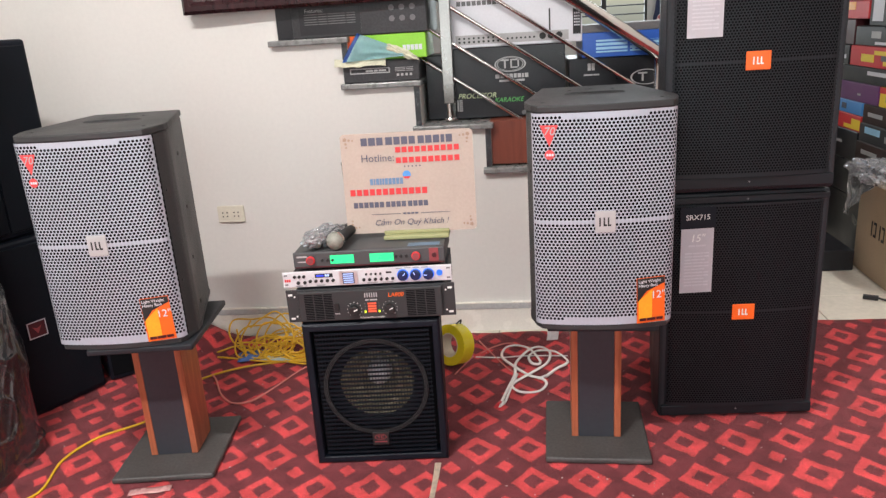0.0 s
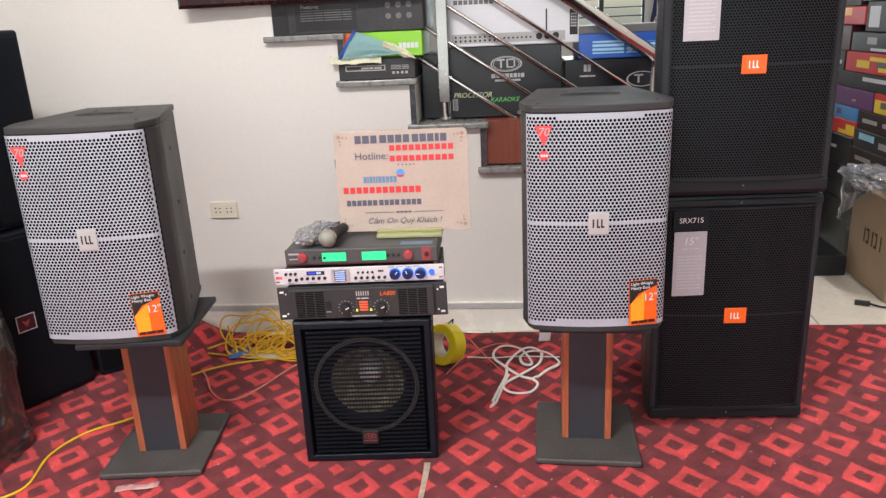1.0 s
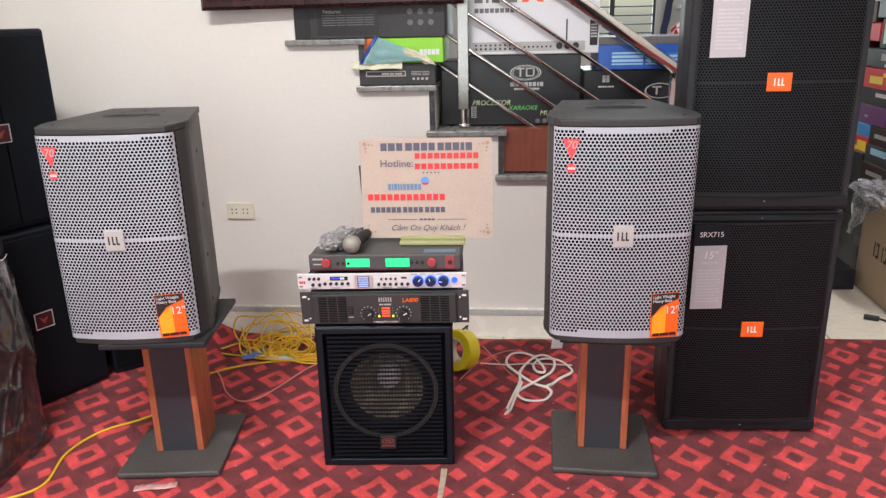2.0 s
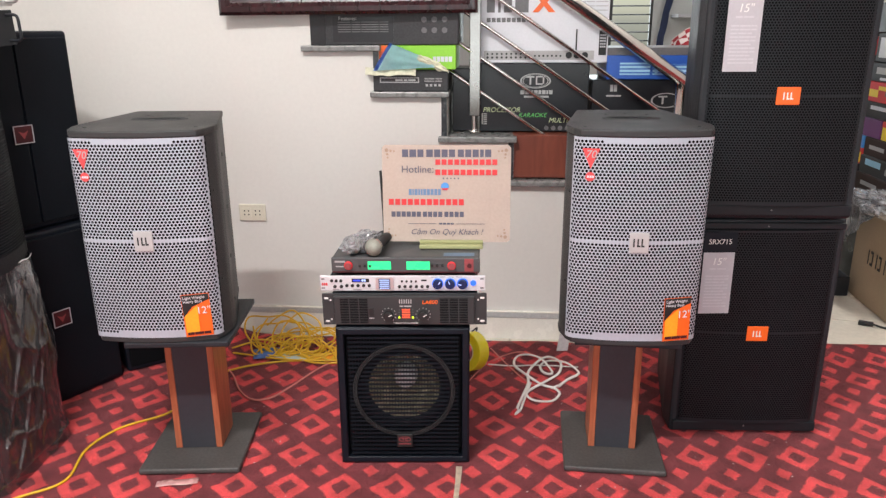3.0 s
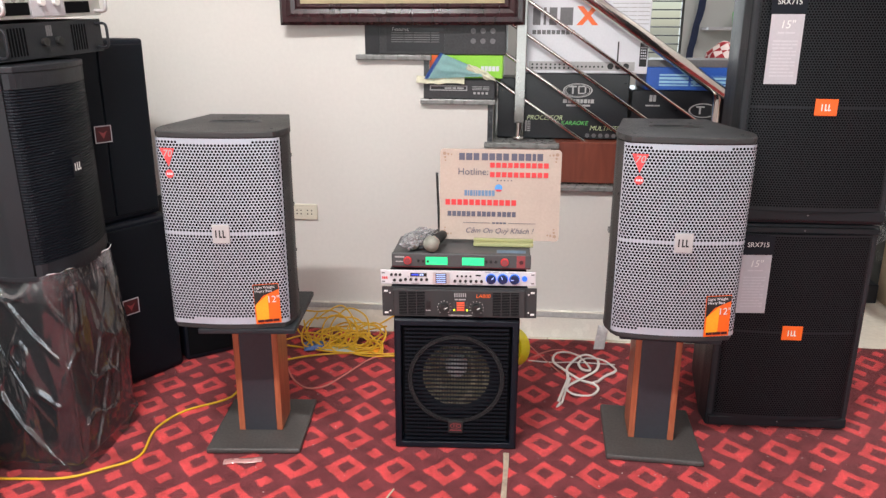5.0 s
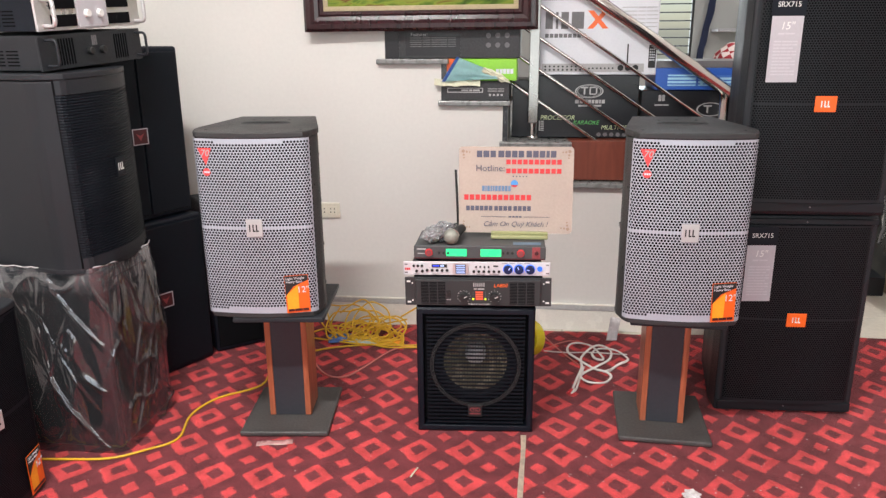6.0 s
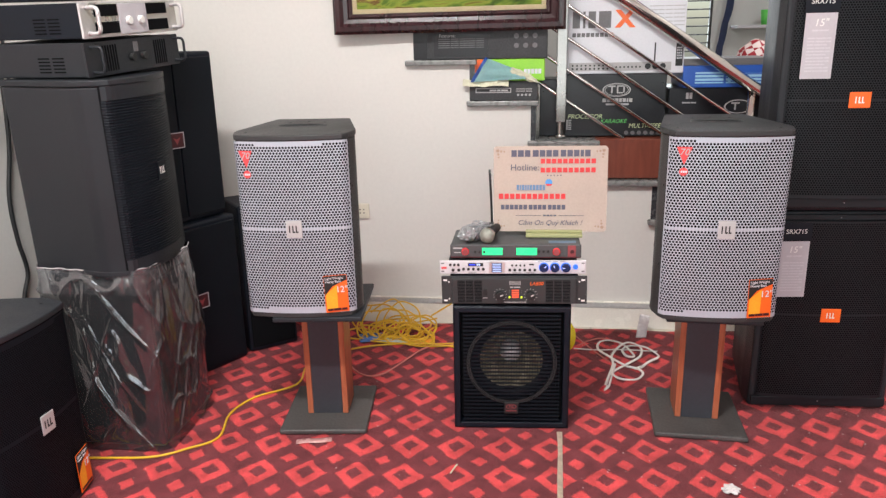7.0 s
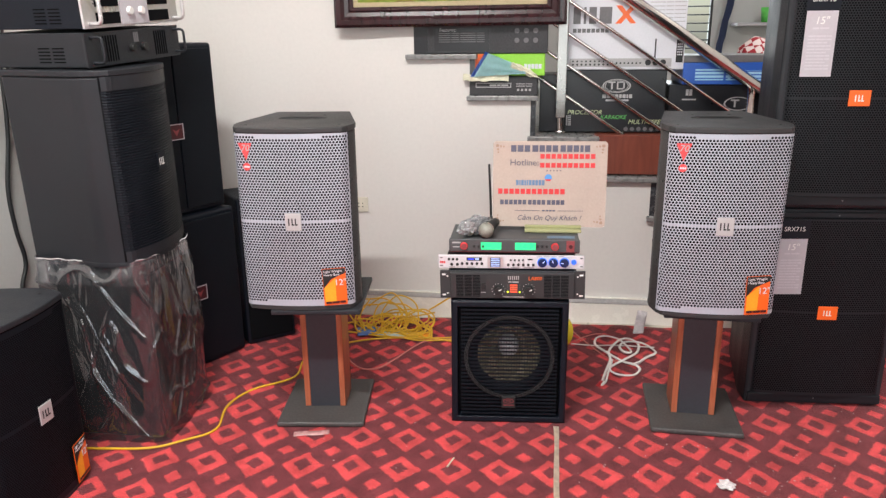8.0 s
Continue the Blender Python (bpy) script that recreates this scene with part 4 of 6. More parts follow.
def seventy_tag(parent):
    """Red anniversary print on the bowed mesh: a triangle over a dot."""
    m = pose(-0.139, -0.0032, 0, 0, 0, -9.5)
    p = part("red_tag", prism([(-0.023, 0.557), (0.001, 0.503), (0.023, 0.557)], -0.0016, -0.0006, axis="y"), M_TAGRED, parent, "red triangular tag", m)
    part("red_dot", prism(ring_points(0.001, 0.482, 0.0125, 20), -0.0016, -0.0006, axis="y"), M_TAGRED, parent, "red round tag", m)
    lettering("tag_number", "70", 0.029, M_GREYPRINT, p, printed(0.0, -0.0024, 0.541), shear=0.2)
    part("tag_bars", print_bars(fresh(), -0.007, 0.011, -0.0024, 0.479, 0.485, (1, 1, 1)), M_BOXWHITE, p)


def speaker_stand(m, group):
    t = thing("speaker_stand", m, "low speaker stand with a dark column edged in orange wood", "stand", group)
    part("base_plate", box(-0.153, 0.153, 0, 0.345, 0.006, 0.024, 0.006, 3), M_PLATE, t, "dusty grey base board")
    part("column", box(-0.053, 0.053, 0.122, 0.256, 0.0245, 0.428), M_SLATE, t, "dark laminate column face")
    for s in (-1, 1):
        part("side_panel", box(min(s * 0.0535, s * 0.0735), max(s * 0.0535, s * 0.0735), 0.120, 0.258, 0.0245, 0.428, 0.002), M_CHERRY, t, "orange wood side panel")
    part("top_plate", box(-0.14, 0.16, -0.005, 0.345, 0.4285, 0.446, 0.004), M_SRX, t)
    return t


SPK = pose(-1.077, 1.806, 0.448, 0.8, 0, 5.5)
spk = stage_speaker("stage_speaker", "grey loudspeaker with a silver mesh front on a low stand", M_GREYBLACK, M_GRILLE_SILVER, M_METALPLATE, "pair of silver speakers")
seventy_tag(spk)
spk.matrix_basis = SPK
copy_thing(spk, pose(0.269, 1.868, 0.448, 0.8, 0, 1.0))
speaker_stand(pose(-1.036, 1.803, 0, 0, 0, 6.0), "pair of stands")
speaker_stand(pose(0.257, 1.890, 0, 0, 0, -2.5), "pair of stands")

# ---- black loudspeakers ----
black = stage_speaker("stage_speaker", "black loudspeaker standing on the carpet with an orange sale sticker", M_SRX, M_GRILLE_BLACK, M_METALPLATE, "black speakers by the west wall", pitch=0.0068)
black.matrix_basis = pose(-1.683, 1.285, 0.006, 0, 0, 88)


def srx_cabinet(m, label, H, W, D):
    t = thing("stage_speaker", m, label, "loudspeaker", "stacked 15 inch cabinets")
    part("cabinet", prism([(-W / 2, 0.012), (W / 2, 0.012), (W / 2, 0.10), (W / 2 - 0.07, D), (-W / 2 + 0.07, D), (-W / 2, 0.10)], 0, H, 0.010), M_SRX, t)
    part("grille_rail", box(-W / 2 + 0.006, W / 2 - 0.006, 0.0, 0.0118, 0.012, 0.045, 0.003), M_GRILLE_SRX, t)
    part("grille_rail", box(-W / 2 + 0.006, W / 2 - 0.006, 0.0, 0.0118, H - 0.030, H - 0.010, 0.003), M_GRILLE_SRX, t)
    plan = bowed(W / 2 - 0.045, 0.012, 0.035, 60)
    wide = 2 * (W / 2 - 0.045 + 0.035 * radians(60))
    z0, z1 = 0.046, H - 0.031
    zc = 0.5 * H
    g = perforated(wide, z0, z1, 0.0086, 0.0033, plan, lambda u, z: abs(z - zc) < 0.005)
    part("grille", g, M_GRILLE_SRX, t, "black perforated steel grille")
    part("foam_backing", plan_strip(plan, -wide / 2, wide / 2, z0, z1, 0.005), M_DEEP, t)
    logo_plate(t, 0.0, -0.014, zc, 0.066, 0.050, M_ORANGE, M_WHITE, 0.45)
    px = -W / 2 + 0.095
    tag_m = pose(px, -0.013, 0, 0, 0, 3)
    p = part("hang_tag", box(-0.048, 0.048, -0.0012, 0, H - 0.30, H - 0.10), M_PAPER, t, "grey paper tag with fine print", tag_m)
    q = part("tag_header", box(-0.052, 0.052, -0.0014, 0, H - 0.098, H - 0.035), M_BLACK, t, "black header of the tag", tag_m)
    lettering("header_print", "SRX715", 0.022, M_WHITE, q, printed(0, -0.0022, H - 0.066))
    lettering("tag_number", '15"', 0.032, M_WHITE, p, printed(0, -0.002, H - 0.130), shear=0.15)
    bm = print_bars(fresh(), -0.025, 0.025, -0.002, H - 0.155, H - 0.150, (2, 3))
    for i in range(11):
        print_bars(bm, -0.036, 0.036 - 0.012 * (i % 3 == 2), -0.002, H - 0.178 - i * 0.010, H - 0.174 - i * 0.010, (3, 4, 2))
    part("tag_print", bm, M_FAINT, p)
    part("screw", add_cyl(fresh(), pose(0, 0.0, H - 0.02, 90), 0.0026, 0.002, 10), M_DIMPRINT, t)
    part("screw", add_cyl(fresh(), pose(0, 0.0, 0.03, 90), 0.0026, 0.002, 10), M_DIMPRINT, t)
    return t


srx_cabinet(pose(0.714, 2.154, 0.006, 0, 0, 2.5), "large black loudspeaker with an orange plate on the carpet", 0.735, 0.480, 0.46)
srx_cabinet(pose(0.706, 2.128, 0.748, 0, 0, 1.0), "large black loudspeaker with an orange plate on top of another", 0.735, 0.478, 0.46)


def club_cabinet(m, label, H, groove):
    """Plain black cabinet with a cloth-dark mesh front and a square red badge."""
    t = thing("stage_speaker", m, label, "loudspeaker", "stacked black cabinets")
    W, D = 0.42, 0.42
    part("cabinet", box(-W / 2, W / 2, 0.012, D, 0, H, 0.010), M_BLACK, t)
    halves = ((-W / 2 + 0.012, 0.012), (0.018, W / 2 - 0.012)) if groove else ((-W / 2 + 0.012, W / 2 - 0.012),)
    for a, b in halves:
        part("grille", box(a, b, 0.002, 0.0118, 0.02, H - 0.02, 0.004), M_GRILLE_BLACK, t)
    p = part("badge", box(-0.036, 0.030, -0.003, 0.0018, H * 0.5 - 0.03, H * 0.5 + 0.03, 0.002), M_WINE, t, "square dull red badge with a pale rim")
    bm = fresh()
    for a in ((-0.036, 0.030, -0.030, -0.027), (-0.036, 0.030, 0.027, 0.030), (-0.036, -0.033, -0.027, 0.027), (0.027, 0.030, -0.027, 0.027)):
        add_box(bm, a[0], a[1], -0.0045, -0.0031, H * 0.5 + a[2], H * 0.5 + a[3])
    part("badge_rim", bm, M_PAPER, p)
    bm = fresh()
    bm.faces.new([bm.verts.new((x, -0.0036, H * 0.5 + z)) for x, z in ((-0.003, -0.016), (0.014, 0.012), (-0.003, 0.004), (-0.020, 0.012))])
    part("badge_emblem", bm, M_DIMRED, p)
    return t


BS = Matrix.Translation((-1.645, 2.242, 0.006)) @ pose(0, 0, 0, 0, 0, 62)
club_cabinet(BS, "tall plain black loudspeaker with a red badge on the carpet", 0.640, False)
club_cabinet(Matrix.Translation((-1.670, 2.240, 0.650)) @ pose(0, 0, 0, 0, 0, 64), "tall plain black loudspeaker with a red badge stacked on another", 0.650, True)
lowbox = thing("subwoofer", Matrix.Translation((-1.469, 2.53, 0.006)) @ pose(0, 0, 0, 0, 0, 40), "plain black cabinet standing against the wall", "loudspeaker")
part("cabinet", box(-0.11, 0.11, 0, 0.25, 0, 0.66, 0.010), M_BLACK, lowbox)
part("front_cloth", box(-0.098, 0.098, -0.004, -0.0002, 0.02, 0.64, 0.003), M_DEEP, lowbox)

# wrapped loudspeaker with another on it, and amplifiers on top
wrapped = thing("wrapped_speaker", Matrix.Translation((-1.545, 1.832, 0.006)) @ pose(0, 0, 0, 0, 0, 90), "black loudspeaker wrapped in clear plastic film", "loudspeaker")
part("cabinet", box(-0.165, 0.165, 0, 0.37, 0, 0.620, 0.015, 3), M_BLACK, wrapped)
part("front_mesh", box(-0.15, 0.15, -0.006, -0.0002, 0.02, 0.585, 0.004), M_GRILLE_BLACK, wrapped)


def film_wrap(b0, b1, R, rough):
    """Film drawn round the box between two heights: taut faces with a few long creases, gathered at the rim."""
    bm = fresh()
    K = 320
    rings = []
    for j in range(R + 1):
        b = b0 + (b1 - b0) * j / R
        z = 0.002 + 0.636 * b
        grow = 0.010 + 0.016 * (1 - b) ** 3 + 0.012 * math.sin(math.pi * b)
        ring = []
        for i in range(K):
            a = 2 * math.pi * i / K
            c, q = math.cos(a), math.sin(a)
            p = 8.0
            k = (abs(c) ** p + abs(q) ** p) ** (-1 / p)
            x, y = (0.165 + grow) * c * k, 0.185 + (0.185 + grow) * q * k
            w = 0.009 * noise.noise(Vector((a * 1.3, z * 3.5, 2)))
            fold = 1 - abs(noise.noise(Vector((a * 1.7 + z * 2.6, z * 4.4 - a * 0.8, 7))))
            w += 0.011 * fold ** 22
            for a1, z1, sl, amp, wid in CREASES:
                d = z - (z1 + sl * (((a - a1 + math.pi) % (2 * math.pi)) - math.pi))
                near = math.exp(-((((a - a1 + math.pi) % (2 * math.pi)) - math.pi) / 0.42) ** 2)
                w += 0.9 * amp * near * math.exp(-(d / (0.9 * wid)) ** 2)
            w += rough * (noise.noise(Vector((a * 9, z * 22, 5))) + 0.6 * noise.noise(Vector((a * 24, z * 40, 1))))
            zz = z + (0.012 * noise.noise(Vector((a * 5, 0, 9))) if (j == R and b1 > 0.99) else 0)
            ring.append(bm.verts.new((x + w * c, y + w * q, zz)))
        rings.append(ring)
    for a, b in zip(rings, rings[1:]):
        for i in range(K):
            bm.faces.new((a[i], a[(i + 1) % K], b[(i + 1) % K], b[i]))
    return bm


# creases: where on the girth, height, slope, swell, width
CREASES = [(3.2, 0.38, -0.45, 0.010, 0.010), (3.4, 0.14, -0.35, 0.012, 0.010), (3.0, 0.25, 0.5, 0.008, 0.008), (3.5, 0.50, -0.35, 0.010, 0.010),
           (4.6, 0.35, 0.40, 0.009, 0.010), (4.9, 0.22, 0.45, 0.009, 0.010), (4.7, 0.48, -0.5, 0.008, 0.008), (5.1, 0.40, 0.45, 0.009, 0.010), (4.4, 0.12, 0.4, 0.010, 0.009)]
part("film_collar", film_wrap(0.87, 1.0, 14, 0.0034), M_FILM_COLLAR, wrapped, "gathered rim of the film", smooth=True)
part("film", film_wrap(0.0, 0.87, 150, 0.0006), M_FILM, wrapped, "loose creased clear plastic film", smooth=True)
hem = []
for i in range(121):
    a = 2 * math.pi * i / 120
    c, q = math.cos(a), math.sin(a)
    k = (abs(c) ** 8 + abs(q) ** 8) ** (-1 / 8)
    hem.append((0.176 * c * k, 0.185 + 0.196 * q * k, 0.638 + 0.010 * noise.noise(Vector((a * 5, 0, 9)))))
part("film_hem", sweep(hem, 0.0030, 6, 1), M_FILM_HEM, wrapped, "whitish folded edge of the film", smooth=True)
upper = stage_speaker("stage_speaker", "black loudspeaker standing on the wrapped one", M_SRX, M_GRILLE_BLACK, M_GRILLE_BLACK, "black speakers by the west wall", 0.375, 0.034, True)
upper.matrix_basis = Matrix.Translation((-1.555, 1.830, 0.634)) @ pose(0, 0, 0, 0, -1.6, 90)


def rack_amp(m, label, U, face, body, silver):
    """Rack amplifier with ears, knobs, slots and two bow handles."""
    t = thing("power_amplifier", m, label, "amplifier", "rack amplifiers on the speaker stack")
    H = 0.050 * U
    part("case", box(-0.218, 0.218, 0.004, 0.36, 0, H, 0.003), body, t)
    part("face_plate", box(-0.2415, 0.2415, -0.004, 0.0038, 0, H, 0.002), face, t)
    for s in (-1, 1):
        x = s * 0.215
        part("bow_handle", sweep([(x, -0.004, 0.014), (x, -0.038, 0.016), (x, -0.042, H / 2), (x, -0.038, H - 0.016), (x, -0.004, H - 0.014)], 0.0062 if silver else 0.0045, 8, 6), face, t, smooth=True)
        for k in (0, 1):
            if silver:
                x0, x1 = sorted((s * 0.075, s * 0.185))
                part("vent_panel", box(x0, x1, -0.006, -0.0042, 0.010 + k * H * 0.5, H * 0.5 - 0.006 + k * H * 0.5), M_DEEP, t)
    if silver:
        part("centre_panel", box(-0.070, 0.070, -0.007, -0.0042, 0.004, H - 0.004, 0.002), M_PAPER, t)
    if not silver:
        for s in (-1, 1):
            for k in range(6):
                x = s * (0.10 + 0.012 * k)
                part("vent_slot", box(x - 0.003, x + 0.003, -0.0052, -0.0042, 0.012, H - 0.012), M_DEEP, t)
    for s in (-1, 1):
        kx = s * 0.03
        part("knob", add_cyl(fresh(), pose(kx, -0.004, H * 0.45, 90), 0.012, 0.014, 18, bevel=0.002), M_WHITE if silver else M_INK, t)
    part("display_bars", print_bars(fresh(), -0.012, 0.012, -0.0052, H * 0.6, H * 0.9, (1, 1, 1)), M_DIMPRINT, t)
    bm = fresh()
    for i in range(5):
        for j in range(2):
            add_box(bm, -0.2192, -0.2181, 0.09 + j * 0.05, 0.13 + j * 0.05, 0.014 + i * 0.010, 0.018 + i * 0.010)
    part("side_vent", bm, M_DEEP, t)
    return t


AMP = Matrix.Translation((-1.592, 1.885, 0)) @ pose(0, 0, 0, 0, 0, 84) @ pose(0, 0, 0, 0, -3.0, 0)
rack_amp(Matrix.Translation((0.0, 0.0, 1.251)) @ AMP, "black rack amplifier with bow handles on the speaker", 2, M_SRX, M_SRX, False)
rack_amp(Matrix.Translation((0.004, 0.0, 1.362)) @ AMP, "rack amplifier with a silver front and bow handles", 2, M_SATIN, M_BLACK, True)
rack_amp(Matrix.Translation((-0.05, 0.0, 1.470)) @ AMP, "black rack unit on top of the amplifiers", 1, M_BLACK, M_BLACK, False)

# ---- subwoofer and the rack units on it ----
sub = thing("subwoofer", pose(-0.384, 1.908, 0.006, 0, 0, 4.0), "black subwoofer with a slatted grille over a paper cone", "loudspeaker")
SW, SH = 0.396, 0.456
part("cabinet", prism([(-SW / 2, 0.135), (SW / 2, 0.135), (SW / 2 - 0.05, 0.42), (-SW / 2 + 0.05, 0.42)], 0, SH, 0.004), M_BLACK, sub)
bm = fresh()
loops = []
for hw, z0, z1, y in ((SW / 2, 0.0, SH, 0.1348), (SW / 2, 0.0, SH, 0.006), (SW / 2 - 0.006, 0.006, SH - 0.006, 0.0), (SW / 2 - 0.020, 0.020, SH - 0.020, 0.0), (SW / 2 - 0.022, 0.022, SH - 0.022, 0.003), (SW / 2 - 0.022, 0.022, SH - 0.022, 0.1348)):
    loops.append([bm.verts.new(q) for q in ((-hw, y, z0), (hw, y, z0), (hw, y, z1), (-hw, y, z1))])
for a, b in zip(loops, loops[1:]):
    for k in range(4):
        bm.faces.new((a[k], a[(k + 1) % 4], b[(k + 1) % 4], b[k]))
bmesh.ops.recalc_face_normals(bm, faces=bm.faces)
part("front_frame", bm, M_BLACK, sub)
CZ = 0.250
bm = fresh()
inner, outer = [], []
for k in range(64):
    a = 2 * math.pi * k / 64
    c, q = math.cos(a), math.sin(a)
    e = 0.176 / max(abs(c), abs(q))
    inner.append(bm.verts.new((0.150 * c, 0.030, CZ + 0.150 * q)))
    outer.append(bm.verts.new((max(-0.174, min(0.174, e * c)), 0.030, max(0.022, min(SH - 0.022, CZ + 1.22 * e * q)))))
for k in range(64):
    bm.faces.new((inner[k], inner[(k + 1) % 64], outer[(k + 1) % 64], outer[k]))
part("baffle", bm, M_DEEP, sub)
part("cone", lathe([(0.112, 0.031), (0.103, 0.046), (0.086, 0.072), (0.064, 0.100), (0.036, 0.128)], 48), M_CONE, sub, "dusty paper cone", pose(0, 0, CZ), True)
part("surround", lathe([(0.151, 0.031), (0.148, 0.026), (0.130, 0.022), (0.114, 0.026), (0.109, 0.032)], 48), M_BLACK, sub, "", pose(0, 0, CZ), True)
part("dust_cap", lathe([(0.037, 0.128), (0.037, 0.100), (0.034, 0.086), (0.026, 0.076), (0.014, 0.070), (0.0001, 0.068)], 32), M_LIGHTSILVER, sub, "shiny dust cap", pose(0, 0, CZ), True)
n_slat = 29
for i in range(n_slat):
    z = 0.034 + i * (SH - 0.068) / (n_slat - 1)
    bm = fresh()
    add_box(bm, -0.165, 0.165, 0.0030, 0.0065, z - 0.0026, z + 0.0026)
    part("slat", bm, M_GRILLE_BLACK, sub)
for i in range(37):
    x = -0.162 + i * 0.0090
    part("grille_wire", box(x - 0.0008, x + 0.0008, 0.0068, 0.0080, 0.03, SH - 0.03), M_GRILLE_BLACK, sub)
part("emblem_ring_bed", lathe([(0.156, 0.0028), (0.154, 0.0006), (0.148, 0.0), (0.142, 0.0006), (0.140, 0.0028)], 64), M_DEEP, sub, "embossed ring on the grille", pose(0, 0, CZ), True)
bm = fresh()
for k in range(170):
    a = 2 * math.pi * k / 170
    for r in (0.1435, 0.148, 0.1525):
        aa = a + (0.018 if r == 0.148 else 0)
        bmesh.ops.create_cube(bm, size=1, matrix=Matrix.Translation((r * math.cos(aa), -0.0006, CZ + r * math.sin(aa))) @ pose(0, 0, 0, 0, -math.degrees(aa), 0) @ Matrix.Diagonal((0.0026, 0.0016, 0.0034, 1)))
tagged(part("ring_studs", bm, M_GREYBLACK, sub, "fine studs of the embossed ring"), kind="stuff")
p = part("badge", box(-0.024, 0.024, -0.006, 0.0022, 0.060, 0.104, 0.002), M_INK, sub, "small black badge with a red emblem")
bm = fresh()
o, i_ = ring_points(0, 0, 0.018, 24), ring_points(0, 0, 0.0155, 24)
for k in range(24):
    bm.faces.new([bm.verts.new((x, -0.0068, 0.088 + z * 0.55)) for x, z in (o[k], o[(k + 1) % 24], i_[(k + 1) % 24], i_[k])])
add_box(bm, -0.010, -0.001, -0.0068, -0.0061, 0.0905, 0.0925)
add_box(bm, -0.0065, -0.004, -0.0068, -0.0061, 0.083, 0.0905)
add_box(bm, 0.001, 0.0035, -0.0068, -0.0061, 0.083, 0.0925)
add_box(bm, 0.0035, 0.010, -0.0068, -0.0061, 0.083, 0.085)
add_box(bm, 0.0035, 0.010, -0.0068, -0.0061, 0.0905, 0.0925)
print_bars(bm, -0.018, 0.018, -0.0068, 0.070, 0.074, (1, 1, 1, 1, 1, 1))
part("badge_emblem", bm, M_DIMRED, p)

# power amplifier
amp = thing("power_amplifier", pose(-0.378, 1.918, 0.4665, 0, -0.9, 1.5), "black rack power amplifier with two knobs on the subwoofer", "amplifier")
AH = 0.100
part("case", box(-0.213, 0.213, 0.006, 0.34, 0.004, AH, 0.003), M_BLACK, amp)
part("face_plate", box(-0.2415, 0.2415, 0, 0.0058, 0.002, AH, 0.0015), M_GREYBLACK, amp)
part("front_panel", box(-0.206, 0.206, -0.012, -0.0002, 0.006, AH - 0.004, 0.003), M_GREYBLACK, amp)
for s in (-1, 1):
    for z in (0.014, AH - 0.014):
        part("rack_slot", box(s * 0.2285 - 0.006, s * 0.2285 + 0.006, -0.0012, -0.0002, z - 0.003, z + 0.003, 0.0005), M_WHITE, amp)
        part("screw", add_cyl(fresh(), pose(s * 0.2165, 0, z + (0.006 if z < 0.05 else -0.006), 90), 0.0026, 0.0015, 8), M_WHITE, amp)
    for k in range(3):
        for j in range(15):
            x = s * (0.118 + 0.028 * k)
            z = 0.014 + j * 0.0052
            part("vent_slot", box(x - 0.0125, x + 0.0125, -0.0128, -0.0122, z - 0.0014, z + 0.0014), M_DEEP, amp)
for kx in (-0.045, 0.056):
    part("knob", add_cyl(fresh(), pose(kx, -0.012, 0.038, 90), 0.0145, 0.016, 24, bevel=0.002), M_INK, amp)
    part("knob_pointer", box(-0.0012, 0.0012, -0.0295, -0.0283, 0.002, 0.013), M_WHITE, amp, "", pose(kx, 0, 0.038, 0, 62, 0))
    bm = fresh()
    for a in range(-140, 141, 28):
        x, z = kx + 0.021 * math.sin(radians(a)), 0.038 + 0.021 * math.cos(radians(a))
        add_box(bm, x - 0.0009, x + 0.0009, -0.0128, -0.0122, z - 0.0009, z + 0.0009)
    part("knob_scale", bm, M_WHITE, amp)
bm = fresh()
for i in range(4):
    add_box(bm, -0.006, 0.018, -0.0132, -0.0122, 0.028 + i * 0.0078, 0.033 + i * 0.0078, 0.0004)
part("level_bars", bm, M_RED_LED, amp, "glowing red level bars")
for x in (-0.014, 0.026):
    part("indicator", box(x - 0.0025, x + 0.0025, -0.0132, -0.0122, 0.027, 0.033), M_YELLOW_LED, amp, "lit yellow lamp")
bm = fresh()
for x in (-0.014, 0.026):
    for i in range(3):
        add_box(bm, x - 0.0012, x + 0.0012, -0.0128, -0.0122, 0.037 + i * 0.008, 0.039 + i * 0.008)
part("unlit_lamps", bm, M_DIMPRINT, amp)
part("power_switch", box(-0.102, -0.088, -0.0165, -0.0125, 0.038, 0.060, 0.001), M_INK, amp)
part("switch_caption", print_bars(fresh(), -0.102, -0.088, -0.0128, 0.026, 0.029, (1, 1, 1)), M_GREYPRINT, amp)
bm = print_bars(fresh(), -0.013, 0.023, -0.0128, 0.073, 0.086, (0.3, 0.3, 0.3, 0.3, 0.3, 0.3), 0.35)
print_bars(bm, -0.012, 0.022, -0.0128, 0.063, 0.067, (1, 2))
part("maker_bars", bm, M_GREYPRINT, amp)
lettering("model_print", "LA800", 0.017, M_ORANGE, amp, printed(0.076, -0.0128, 0.077), shear=0.15)
lettering("caption_print", "Professional Power Amplifier", 0.0062, M_WHITE, amp, printed(0.005, -0.0128, 0.0125))

